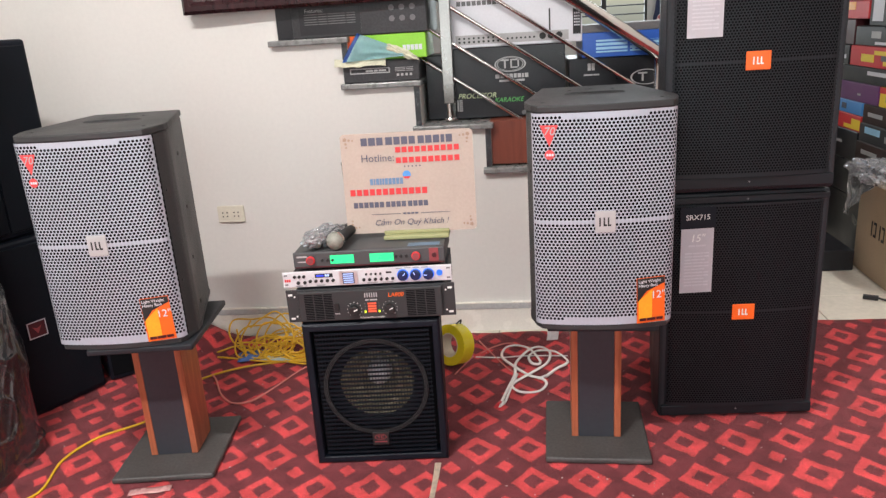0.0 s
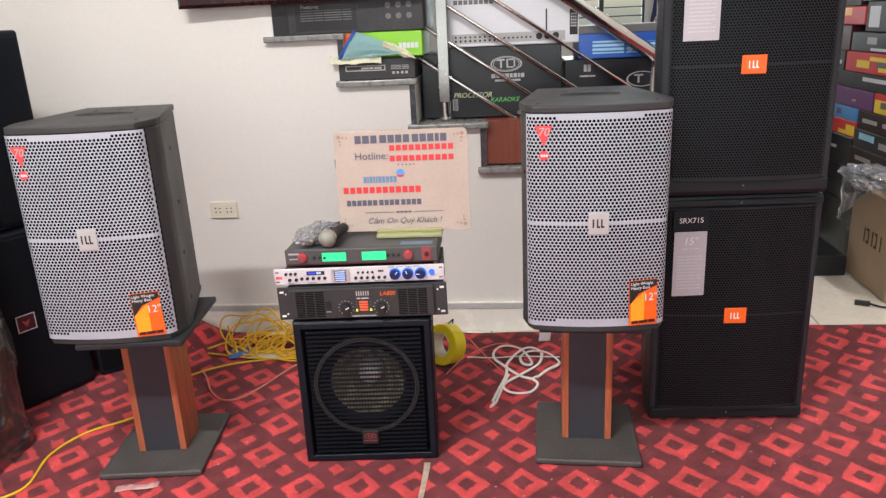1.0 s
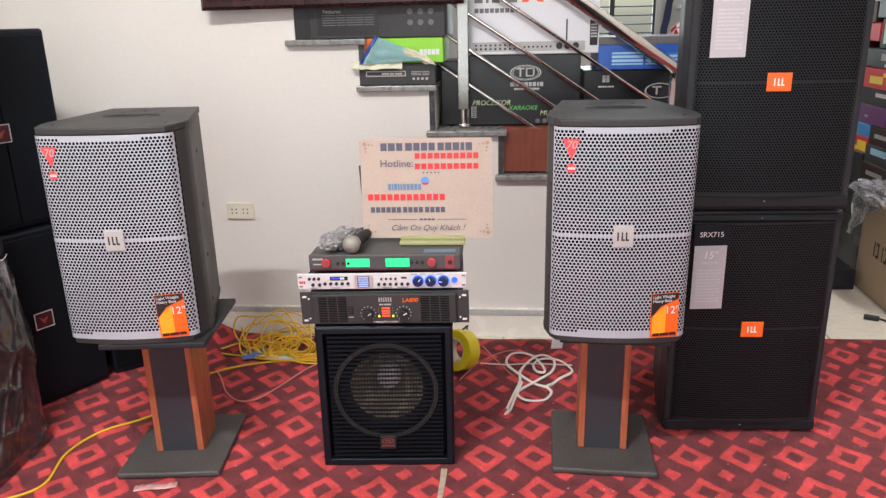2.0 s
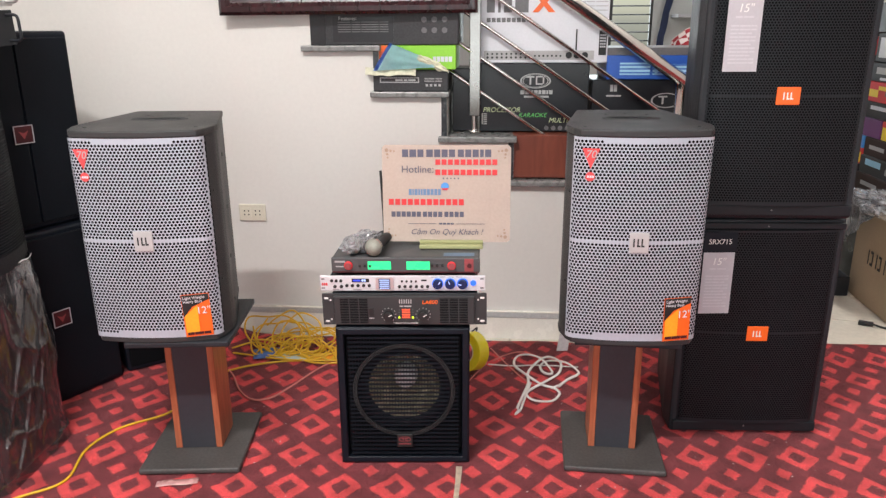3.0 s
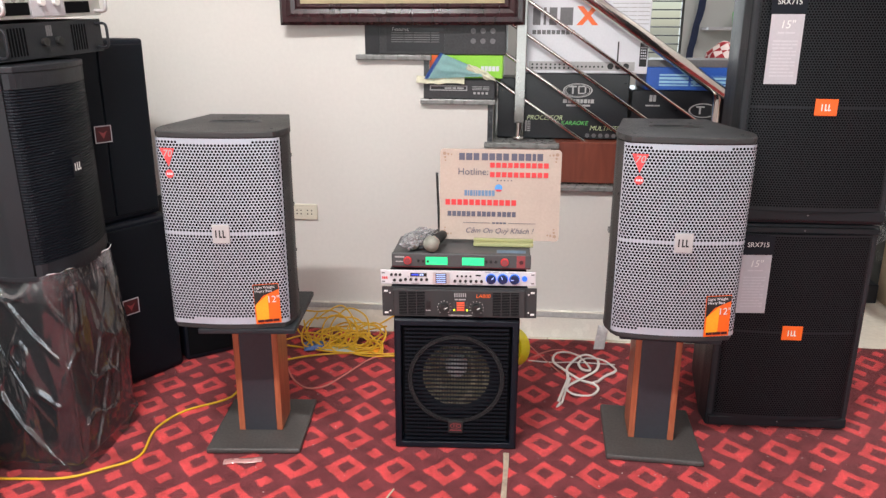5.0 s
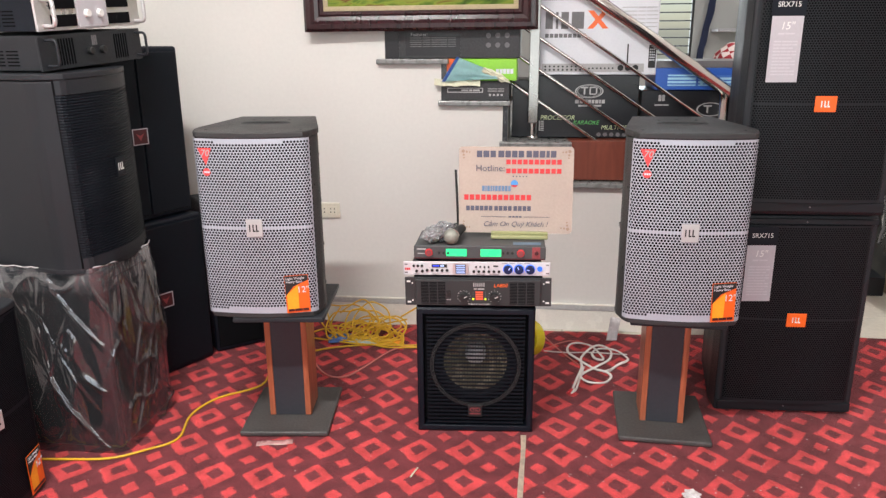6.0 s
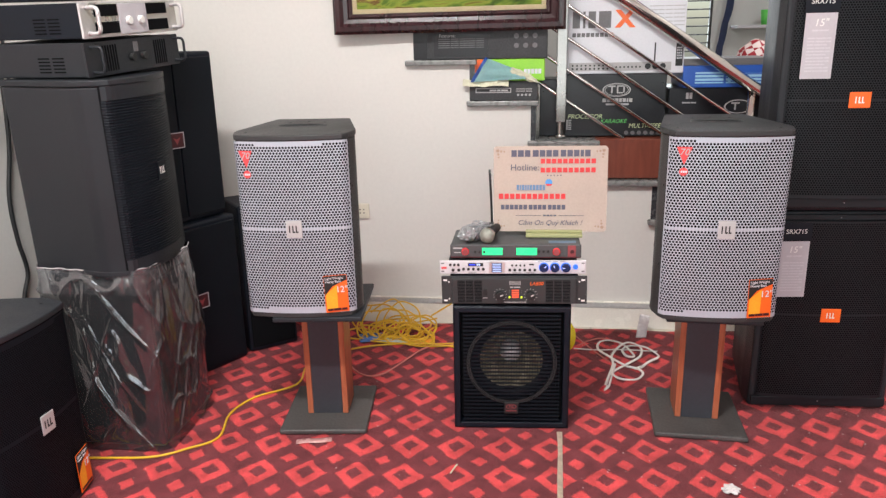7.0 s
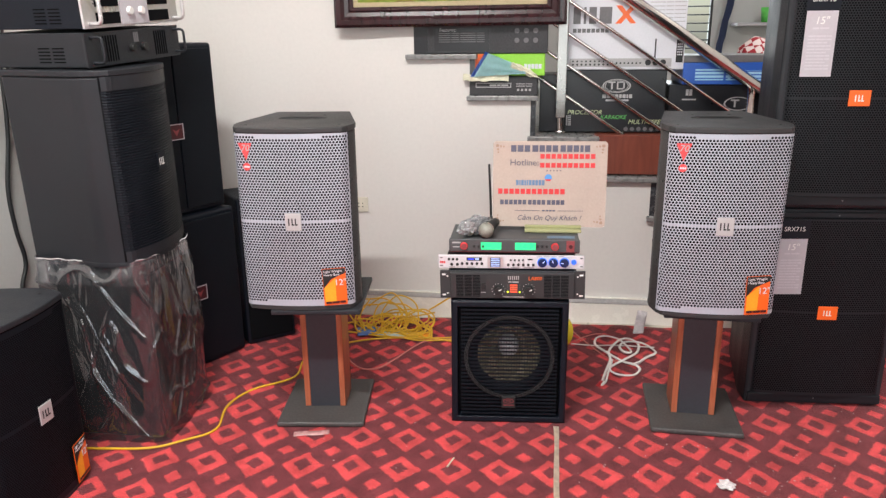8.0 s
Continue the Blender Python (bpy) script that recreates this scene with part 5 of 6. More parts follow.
# silver mixer
M_KNOBBLUE = mat("dark_blue_knob", (0.010, 0.022, 0.075), 0.2, vary=0.1, bump=0)
mix = thing("karaoke_mixer", pose(-0.384, 1.925, 0.5715, 0, -0.75, 1.5), "silver one-unit karaoke mixer with blue-lit knobs", "mixer")
part("case", box(-0.213, 0.213, 0.006, 0.25, 0.003, 0.045, 0.002), M_BLACK, mix)
part("face_plate", box(-0.2415, 0.2415, -0.002, 0.0058, 0.001, 0.047, 0.002), M_LIGHTSILVER, mix, "brushed silver face plate")
for count, x0, step, z, r in ((3, -0.206, 0.0135, 0.033, 0.0045), (5, -0.162, 0.0165, 0.018, 0.0048), (2, -0.197, 0.019, 0.015, 0.0050), (6, -0.008, 0.0165, 0.015, 0.0046), (4, 0.0, 0.0135, 0.031, 0.0032)):
    for i in range(count):
        part("small_socket", add_cyl(fresh(), pose(x0 + i * step, -0.002, z, 90), r, 0.004, 12), M_INK, mix)
part("data_socket", box(0.056, 0.072, -0.003, -0.002, 0.031, 0.036), M_INK, mix)
for x0, x1 in ((-0.205, -0.185), (-0.145, -0.12), (0.0, 0.03), (0.045, 0.075)):
    part("caption", box(x0, x1, -0.0026, -0.0021, 0.004, 0.0058), M_DIMPRINT, mix)
for i in range(4):
    part("caption", box(0.085 + i * 0.024, 0.103 + i * 0.024, -0.0026, -0.0021, 0.0432, 0.0448), M_DIMPRINT, mix)
part("display", box(-0.147, -0.096, -0.0035, -0.0021, 0.028, 0.039), M_INK, mix)
part("display_digits", print_bars(fresh(), -0.118, -0.106, -0.0042, 0.031, 0.037, (1, 1)), M_PALE_LED, mix)
part("display_glow", box(-0.143, -0.122, -0.0042, -0.0036, 0.0315, 0.036), M_BLUE_LED, mix)
part("vent_badge", prism([(-0.072, 0.003), (-0.030, 0.003), (-0.025, 0.008), (-0.025, 0.040), (-0.030, 0.044), (-0.072, 0.044), (-0.077, 0.040), (-0.077, 0.008)], -0.006, -0.0021, axis="y"), M_SATIN, mix)
part("vent_ground", box(-0.068, -0.034, -0.0066, -0.0060, 0.007, 0.040), M_NAVY, mix)
bm = fresh()
for i in range(5):
    add_box(bm, -0.065, -0.037, -0.0074, -0.0067, 0.010 + i * 0.0062, 0.0125 + i * 0.0062)
part("lit_slots", bm, M_PALE_LED, mix, "pale blue lit slots")
for i in range(3):
    x = 0.104 + i * 0.036
    k = part("knob_ring", lathe([(0.0165, -0.002), (0.0165, -0.006), (0.0125, -0.006), (0.0125, -0.002)], 28), M_BLUE_RING, mix, "blue lit ring", pose(x, 0, 0.024))
    part("knob_cap", add_cyl(fresh(), pose(0, -0.003, 0, 90), 0.0142, 0.015, 24, bevel=0.003), M_KNOBBLUE, k)
    part("knob_pointer", box(-0.001, 0.001, -0.0192, -0.0181, 0.003, 0.012), M_PALE_LED, k, "", pose(0, 0, 0, 0, 40 - 60 * i, 0))
part("power_button", add_cyl(fresh(), pose(0.207, -0.002, 0.026, 90), 0.0085, 0.004, 20), M_BLUE_RING, mix)
part("maker_bars", print_bars(fresh(), -0.236, -0.219, -0.0026, 0.018, 0.026, (1, 1, 1)), M_RED, mix)
for s in (-1, 1):
    for z in (0.010, 0.038):
        part("rack_slot", box(s * 0.232 - 0.005, s * 0.232 + 0.005, -0.0026, -0.0021, z - 0.0022, z + 0.0022), M_DIMPRINT, mix)

# wireless receiver
M_SLATEBLUE = mat("slate_blue_label", (0.10, 0.16, 0.24), 0.4, vary=0.2, scale=60, bump=0)
rec = thing("wireless_receiver", pose(-0.375, 1.930, 0.623, 0, -0.6, 1.0), "dark grey wireless microphone receiver with green displays", "receiver")
part("case", box(-0.214, 0.214, 0.010, 0.20, 0.004, 0.048, 0.003), M_RECV, rec)
part("front_panel", box(-0.216, 0.216, 0, 0.0098, 0.002, 0.049, 0.004), M_RECV, rec)
part("lower_trim", box(-0.214, 0.214, -0.0012, -0.0002, 0.0035, 0.0075), M_WINE, rec)
for x in (-0.075, 0.038):
    part("display", box(x - 0.034, x + 0.034, -0.0016, -0.0002, 0.013, 0.038, 0.001), M_GREEN_LCD, rec, "lit green display")
for x in (-0.165, 0.135):
    k = part("dial", add_cyl(fresh(), pose(x, 0, 0.026, 90), 0.0125, 0.008, 24, bevel=0.002), M_RED, rec, "dark red dial")
    part("dial_cap", add_cyl(fresh(), pose(x, -0.007, 0.026, 90), 0.0095, 0.004, 16), M_DIMRED, k)
part("red_end", box(0.172, 0.198, -0.0014, -0.0002, 0.008, 0.046), M_DIMRED, rec, "red printed end")
part("power_button", add_cyl(fresh(), pose(0.186, -0.001, 0.026, 90), 0.0065, 0.004, 16), M_WINE, rec)
for i in range(3):
    part("button", add_cyl(fresh(), pose(-0.132 + i * 0.015, 0, 0.024, 90), 0.0038, 0.004, 10), M_INK, rec)
    part("button", add_cyl(fresh(), pose(0.078 + i * 0.015, 0, 0.026, 90), 0.0045, 0.004, 10), M_INK, rec)
bm = print_bars(fresh(), -0.205, -0.175, -0.0012, 0.034, 0.039, (3,))
print_bars(bm, -0.203, -0.180, -0.0012, 0.020, 0.023, (2,))
part("maker_bars", bm, M_GREYPRINT, rec)
part("top_label", box(0.11, 0.20, 0.02, 0.05, 0.0482, 0.0488), M_SLATEBLUE, rec, "slate blue label")
part("antenna", sweep([(-0.085, 0.205, 0.03), (-0.087, 0.21, 0.13), (-0.092, 0.215, 0.262)], 0.0042, 8), M_INK, rec, "black rod antenna", smooth=True)

# microphones in film on the receiver
def microphone(m, label, wrap):
    t = thing("microphone", m, label, "microphone", "microphones on the receiver")
    bm = fresh()
    bmesh.ops.create_uvsphere(bm, u_segments=24, v_segments=16, radius=0.026)
    part("head", bm, M_MESHHEAD, t, "round wire mesh head", pose(0, 0, 0.026), True)
    part("head_band", lathe([(0.0268, -0.004), (0.0275, 0), (0.0268, 0.004)], 28), M_CHROME, t, "", pose(0, 0, 0.026), True)
    part("handle", add_cyl(fresh(), pose(0, 0.018, 0.026, -88), 0.0185, 0.15, 20, 0.0115), M_INK, t, "", None, True)
    if wrap:
        part("film", crumpled(pose(0, 0.03, 0.028), 0.033, 0.075, 0.030, 3, 4, 0.4), M_FILM_HAZY, t, "crumpled clear film")
    return t


microphone(pose(-0.468, 1.945, 0.6715, 0, 0, -14), "silver mesh microphone lying on the receiver", False)
microphone(pose(-0.528, 1.965, 0.671, 0, 0, -35), "silver mesh microphone in crumpled clear film", True)

# ---- printed sign on the receiver ----
sign = thing("sign_board", Matrix.Translation((-0.263, 2.045, 0.688)) @ pose(0, 0, 0, -4, -0.2, 1.0), "beige printed shop sign standing in an olive plastic holder", "sign")
bm = prism([(-0.190, 0.008), (-0.182, 0), (0.182, 0), (0.190, 0.008), (0.190, 0.282), (0.182, 0.290), (-0.182, 0.290), (-0.190, 0.282)], 0, 0.004, axis="y")
part("board", bm, M_SIGN, sign)
SGY = -0.0014
bar_row("heading_bar", -0.130, 0.132, SGY, 0.255, 0.277, (1, 1.1, 1, 0.01, 1.1, 1, 1, 1, 0.01, 1, 1, 1, .6, 1), 0.22, M_NAVY, sign)
lettering("hotline_print", "Hotline:", 0.030, M_NAVY, sign, printed(-0.085, SGY, 0.218))
for x0, x1, z0, z1, k in ((-0.032, 0.150, 0.232, 0.248, 10), (-0.032, 0.150, 0.202, 0.218, 10), (-0.172, 0.052, 0.112, 0.130, 12)):
    bar_row("red_number_bar", x0, x1, SGY, z0, z1, (1,) * k, 0.3, M_RED, sign)
bar_row("name_bar", -0.165, 0.052, SGY, 0.076, 0.092, (1, 1, 1, 1, 1, 1, 0.01, 1, 1, 1, 1, 0.01, 1, 1, 1, 1), 0.25, M_NAVY, sign)
bm = print_bars(fresh(), -0.115, -0.03, SGY, 0.0545, 0.0560, (1,))
print_bars(bm, 0.03, 0.115, SGY, 0.0545, 0.0560, (1,))
print_bars(bm, -0.022, 0.022, SGY, 0.053, 0.058, (1, 1, 1, 1))
part("rule_line", bm, M_NAVY, sign)
lettering("thanks_print", "Cảm On Quý Khách !", 0.024, M_NAVY, sign, printed(0.0, SGY, 0.030), shear=0.3)
part("bank_bars", print_bars(fresh(), -0.112, -0.016, SGY, 0.142, 0.160, (1, .5, 1, .6, .6, 1, 1, 1, 1, 1), 0.25), mat("blue_grey_ink", (0.13, 0.22, 0.36), 0.6, bump=0), sign)
bm = fresh()
bm.faces.new([bm.verts.new((x, SGY, z)) for x, z in ring_points(-0.004, 0.168, 0.012, 20)[::-1]])
part("round_emblem", bm, M_SKYBLUE, sign)
bm = fresh()
bm.faces.new([bm.verts.new((x, SGY - 0.0004, z)) for x, z in ((-0.015, 0.163), (0.007, 0.163), (0.002, 0.157), (-0.010, 0.157))])
part("emblem_stripe", bm, M_RED, sign)
bm = fresh()
for i in range(5):
    bm.faces.new([bm.verts.new((x, SGY, z)) for x, z in ring_points(-0.008 + i * 0.011, 0.192, 0.0024, 8)[::-1]])
part("dots", bm, M_NAVY, sign)
M_TAN = mat("tan_ink", (0.33, 0.22, 0.16), 0.6, bump=0)
for sx in (-1, 1):
    for zc, sz in ((0.275, 1), (0.016, -1)):
        bm = fresh()
        for k, (dx, dz, r) in enumerate(((0, 0, 0.006), (0.012, 0.002, 0.004), (0.022, 0.003, 0.003), (0.002, 0.012, 0.004), (0.003, 0.022, 0.003))):
            bm.faces.new([bm.verts.new((x, SGY, z)) for x, z in ring_points(sx * (0.176 - dx), zc - sz * dz, r, 5)[::-1]])
        part("corner_ornament", bm, M_TAN, sign)
hold = part("holder", box(-0.080, 0.110, -0.032, 0.030, -0.014, -0.002, 0.003), M_OLIVE, sign, "olive plastic holder", pose(0, 0, 0, 4, 0, 0))
part("holder_lip", box(-0.080, 0.110, -0.012, -0.004, -0.0018, 0.008, 0.002), M_OLIVE, hold)
# ---- loose things on the carpet ----
def cable(name, pts, r, material, label, z=None, flat=1.0):
    t = thing(name, pose(0, 0, 0), label, "cable")
    q = [(p[0], p[1], (p[2] if len(p) > 2 else (carpet_height(p[0], p[1]) + r * flat + (0.0 if z is None else z[i % len(z)])))) for i, p in enumerate(pts)]
    part("sheath", sweep(q, r, 7, 6, None, flat), material, t, smooth=True)
    return t


cable("power_cable", [(-0.62, 2.58), (-0.80, 2.61), (-1.00, 2.585), (-1.155, 2.504), (-1.26, 2.36), (-1.25, 2.17), (-1.377, 2.047), (-1.422, 1.911), (-1.394, 1.746), (-1.47, 1.665), (-1.562, 1.605), (-1.711, 1.585), (-1.85, 1.575)], 0.0042, M_CABLE_Y, "yellow cable running over the carpet")
cable("speaker_wire", [(-1.16, 2.50), (-1.127, 2.454), (-1.06, 2.335), (-0.993, 2.274), (-0.93, 2.29), (-0.88, 2.38), (-0.792, 2.566), (-0.70, 2.60), (-0.60, 2.62)], 0.0036, M_CABLE_R, "thin red wire curving over the carpet")

# heap of yellow cable leaning on the skirting
random.seed(11)
heap = thing("cable_heap", pose(0, 0, 0), "tangled heap of yellow cable against the skirting", "cable")
for k in range(17):
    cx, cr = -0.90 + random.uniform(-0.13, 0.13), random.uniform(0.065, 0.135)
    ph, sq, base = random.uniform(0, 6.28), random.uniform(0.45, 1.0), random.uniform(0.0, 0.07)
    lean = random.uniform(0.1, 0.5) if k < 7 else random.uniform(0.7, 1.3)
    tilt = random.uniform(-0.7, 0.7)
    pts = []
    n_pt = random.randint(10, 17)
    for i in range(n_pt):
        a = ph + i * 2 * math.pi / 9.6
        rr = cr * (1 + 0.22 * math.sin(1.7 * a + k) + 0.08 * math.sin(4.1 * a))
        u, v = rr * math.cos(a), rr * sq * math.sin(a)
        u, v = u * math.cos(tilt) - v * math.sin(tilt), u * math.sin(tilt) + v * math.cos(tilt)
        v = max(v + cr * sq * 0.9, 0.0)
        y = 2.60 + base + v * math.cos(lean)
        z = 0.012 + v * math.sin(lean) + 0.010 * math.sin(2.3 * a + k)
        pts.append((cx + u, min(y, WALL_Y - 0.03), max(z, 0.012)))
    part("cable_loop", sweep(pts, 0.0037, 6, 6), M_CABLE_Y, heap, smooth=True)
for k, pts in enumerate(([(-1.20, 2.655, 0.01), (-1.10, 2.63, 0.012), (-0.98, 2.60, 0.014), (-0.80, 2.60, 0.012), (-0.63, 2.63, 0.01)], [(-1.22, 2.70, 0.01), (-1.12, 2.72, 0.03), (-0.99, 2.66, 0.02), (-0.84, 2.58, 0.012), (-0.65, 2.60, 0.01)], [(-0.78, 2.70, 0.11), (-0.70, 2.78, 0.14), (-0.64, 2.83, 0.17), (-0.60, 2.84, 0.12), (-0.62, 2.74, 0.02)])):
    part("cable_loop", sweep(pts, 0.0038, 6, 6), M_CABLE_Y, heap, smooth=True)


def flat_bag(name, m, sx, sy, h, seed, material, label):
    bm = fresh()
    bmesh.ops.create_grid(bm, x_segments=16, y_segments=12, size=0.5, matrix=Matrix.Diagonal((sx, sy, 1, 1)))
    for v in bm.verts:
        e = 1 - max(abs(v.co.x) / (sx / 2), abs(v.co.y) / (sy / 2)) ** 4
        v.co.z = 0.003 + h * (0.35 + 0.65 * abs(noise.noise(Vector((v.co.x * 25, v.co.y * 25, seed))))) * e
        v.co.x *= 1 + 0.15 * noise.noise(Vector((v.co.y * 20, seed, 0)))
    bmesh.ops.solidify(bm, geom=bm.faces, thickness=0.0015)
    t = thing(name, m, label, "bag")
    part("sheet", bm, material, t, smooth=True)
    return t


flat_bag("plastic_bag", pose(-1.05, 2.655, 0.010, 0, 0, 15), 0.12, 0.09, 0.022, 3, M_BLUEBAG, "blue crumpled plastic bag under the yellow cable")
flat_bag("plastic_bag", pose(-0.94, 2.635, 0.010, 0, 0, -8), 0.13, 0.07, 0.016, 7, mat("pale_blue_plastic", (0.42, 0.50, 0.52), 0.35, vary=0.15, scale=30), "pale crumpled plastic bag under the yellow cable")
flat_bag("plastic_bag", pose(-0.815, 2.635, 0.010, 0, 0, 10), 0.09, 0.07, 0.012, 12, M_AMBER, "orange printed plastic wrapper under the yellow cable")

# white signal cable, coiled
COIL = [(-0.034, 2.251), (-0.01, 2.351), (0.015, 2.452), (0.019, 2.553), (0.067, 2.652), (0.112, 2.695), (0.151, 2.651), (0.137, 2.552), (0.079, 2.467), (0.017, 2.401), (0.007, 2.351), (0.037, 2.324), (0.096, 2.331), (0.127, 2.38), (0.111, 2.416), (0.065, 2.452), (0.002, 2.529), (-0.035, 2.61), (-0.022, 2.696), (0.023, 2.713), (0.074, 2.669), (0.109, 2.577), (0.104, 2.529), (0.076, 2.553), (0.07, 2.618), (0.104, 2.66), (0.169, 2.643), (0.212, 2.576), (0.206, 2.528), (0.169, 2.498), (0.126, 2.44)]
lead = cable("signal_cable", COIL, 0.0056, M_CABLE_W, "white coiled signal cable on the carpet", (0.0, 0.002, 0.006, 0.002, 0.008, 0.003), 0.7)
for k, (x, y, a) in enumerate(((COIL[0][0], COIL[0][1], 58), (COIL[0][0] + 0.012, COIL[0][1] - 0.002, 62), (COIL[-1][0], COIL[-1][1], 40))):
    bm = fresh()
    add_cyl(bm, Matrix.Translation((x, y, 0.0125)) @ pose(0, 0, 0, 0, 0, a) @ pose(0, 0, 0, 0, -90, 0), 0.0062, 0.026, 12, 0.005)
    add_cyl(bm, Matrix.Translation((x, y, 0.0125)) @ pose(0, 0, 0, 0, 0, a) @ pose(-0.026, 0, 0, 0, -90, 0), 0.003, 0.009, 10)
    part("plug", bm, M_RED if k == 0 else M_CABLE_W, lead, "red plug" if k == 0 else "white plug", None, True)
part("second_strand", sweep([(COIL[0][0] + 0.016, COIL[0][1], 0.014), (COIL[1][0] + 0.012, COIL[1][1], 0.014), (COIL[2][0] + 0.009, COIL[2][1], 0.016)], 0.0042, 7, 6), M_CABLE_W, lead, "", None, True)
cable("speaker_wire", [(-0.138, 2.619), (-0.035, 2.61), (0.059, 2.623), (0.218, 2.617)], 0.0026, M_CABLE_W, "pale pink wire lying on the carpet")
cable("speaker_wire", [(-0.131, 2.769), (-0.089, 2.679), (-0.042, 2.577), (0.009, 2.483), (0.051, 2.445)], 0.0026, M_CABLE_R, "thin red wire lying on the carpet")
cable("speaker_wire", [(-0.118, 2.653), (-0.075, 2.705), (-0.008, 2.741), (0.067, 2.704), (0.141, 2.677)], 0.0026, M_CABLE_R, "thin red wire lying on the carpet")
cable("speaker_wire", [(-0.146, 2.628), (-0.184, 2.538), (-0.208, 2.475)], 0.0026, M_CABLE_R, "thin red wire lying on the carpet")


# roll of packing tape leaning behind the subwoofer
tape = thing("tape_roll", Matrix.Translation((-0.215, 2.57, 0.086)) @ pose(0, 0, 0, 0, 0, -38) @ pose(0, 0, 0, -14, 0, 0), "roll of shiny yellow packing tape standing on edge", "tape")
part("tape", lathe([(0.046, -0.03), (0.0775, -0.03), (0.079, -0.027), (0.079, 0.027), (0.0775, 0.03), (0.046, 0.03)], 48), M_TAPE, tape)
part("core", lathe([(0.0425, -0.031), (0.0458, -0.031), (0.0458, 0.031), (0.0425, 0.031), (0.0425, -0.031)], 40), M_TAPE_CORE, tape, "pale cardboard core")
part("loose_end", sweep([(0.0, 0.0, 0.079), (0.014, 0.0, 0.094), (0.022, 0.0, 0.100), (0.02, 0, 0.085)], 0.003, 6), M_CABLE_K, tape)

# clear film scraps and small litter
scrap = thing("film_scrap", pose(0.165, 2.79, 0.0, 0, 12, 0), "scrap of clear plastic film leaning on the skirting", "scrap")
bm = fresh()
bmesh.ops.create_grid(bm, x_segments=8, y_segments=10, size=0.5, matrix=pose(0, 0, 0.05, 68) @ Matrix.Diagonal((0.045, 0.11, 1, 1)))
for v in bm.verts:
    v.co.y += 0.012 * noise.noise(v.co * 28)
bmesh.ops.solidify(bm, geom=bm.faces, thickness=0.001)
M_MILKY = mat("milky_film", (0.62, 0.58, 0.58), 0.25, vary=0.15, scale=40)
part("film", bm, M_MILKY, scrap, smooth=True)


def tape_strip(x, y, w, d, turn, material, label):
    t = thing("tape_strip", pose(x, y, 0.0075, 0, 0, turn), label, "scrap")
    bm = fresh()
    bmesh.ops.create_grid(bm, x_segments=10, y_segments=3, size=0.5, matrix=Matrix.Diagonal((w, d, 1, 1)))
    for v in bm.verts:
        v.co.z += 0.0015 + 0.0025 * abs(noise.noise(v.co * 30))
        v.co.y += 0.006 * noise.noise(Vector((v.co.x * 15, 0, 1)))
    bmesh.ops.solidify(bm, geom=bm.faces, thickness=0.0006)
    part("strip", bm, material, t, smooth=True)


M_PINKFILM = mat("pinkish_clear_tape", (0.52, 0.27, 0.26), 0.25, vary=0.2, scale=40)
tape_strip(-1.053, 1.757, 0.122, 0.030, 13, M_PINKFILM, "strip of clear tape stuck on the carpet")
bm = fresh()
seam = []
for i in range(40):
    y = 1.90 - i * 0.035
    w = 0.0085 + 0.003 * noise.noise(Vector((y * 6, 0, 0)))
    xm = -0.219 + 0.006 * noise.noise(Vector((y * 3, 4, 0)))
    seam.append([bm.verts.new((xm + s * w, y, carpet_height(xm, y) + 0.0022)) for s in (-1, 1)])
for a, b in zip(seam, seam[1:]):
    bm.faces.new((a[0], a[1], b[1], b[0]))
bmesh.ops.solidify(bm, geom=bm.faces, thickness=0.0015)
tagged(part("seam_tape", bm, mat("pale_seam_tape", (0.68, 0.58, 0.46), 0.7, vary=0.25, scale=30)), "pale tape strip along the carpet seam", "tape")
t = thing("wooden_stick", pose(-0.555, 1.63, 0.0105, 0, 0, 74), "small bare wooden stick lying on the carpet", "litter")
part("stick", sweep([(-0.027, 0, 0), (0, 0.0006, 0), (0.027, 0, 0)], 0.0026, 6, 3), M_CREAM, t)
t = thing("film_scrap", pose(0.285, 1.592, 0.009), "crumpled scrap of clear film on the carpet", "scrap")
part("film", crumpled(pose(0, 0, 0.008), 0.024, 0.02, 0.008, 9, 3, 0.6), M_MILKY, t)

# lint and crumbs
random.seed(5)
bm = fresh()
for i in range(260):
    x, y = random.uniform(-1.6, 1.3), random.uniform(1.15, 2.7)
    if i % 3 == 0:
        x, y = random.gauss(0.35, 0.3), random.gauss(1.62, 0.13)
    s = random.uniform(0.0009, 0.0028)
    bmesh.ops.create_cube(bm, size=1, matrix=pose(x, y, carpet_height(x, y) + 0.0015, random.uniform(0, 40), random.uniform(0, 40), random.uniform(0, 180)) @ Matrix.Diagonal((s * random.uniform(1, 2.5), s, s * 0.6, 1)))
tagged(part("lint", bm, mat("pale_lint", (0.55, 0.40, 0.38), 0.9)), "pale crumbs and lint scattered over the carpet", "litter", "", "stuff")

# hanging cable with a plug on the west wall
xlr = thing("hanging_cable", pose(0, 0, 0), "black cable with a metal plug hanging on the wall", "cable")
part("sheath", sweep([(-2.285, 2.17, 1.62), (-2.283, 2.15, 1.25), (-2.285, 2.13, 0.99), (-2.283, 2.075, 0.78), (-2.284, 2.08, 0.62), (-2.283, 2.10, 0.48), (-2.283, 2.05, 0.36), (-2.283, 2.04, 0.05)], 0.008, 8), M_CABLE_K, xlr, smooth=True)
part("sheath", sweep([(-2.284, 2.20, 1.62), (-2.283, 2.185, 1.2), (-2.283, 2.175, 1.02)], 0.006, 8), M_CABLE_K, xlr, smooth=True)
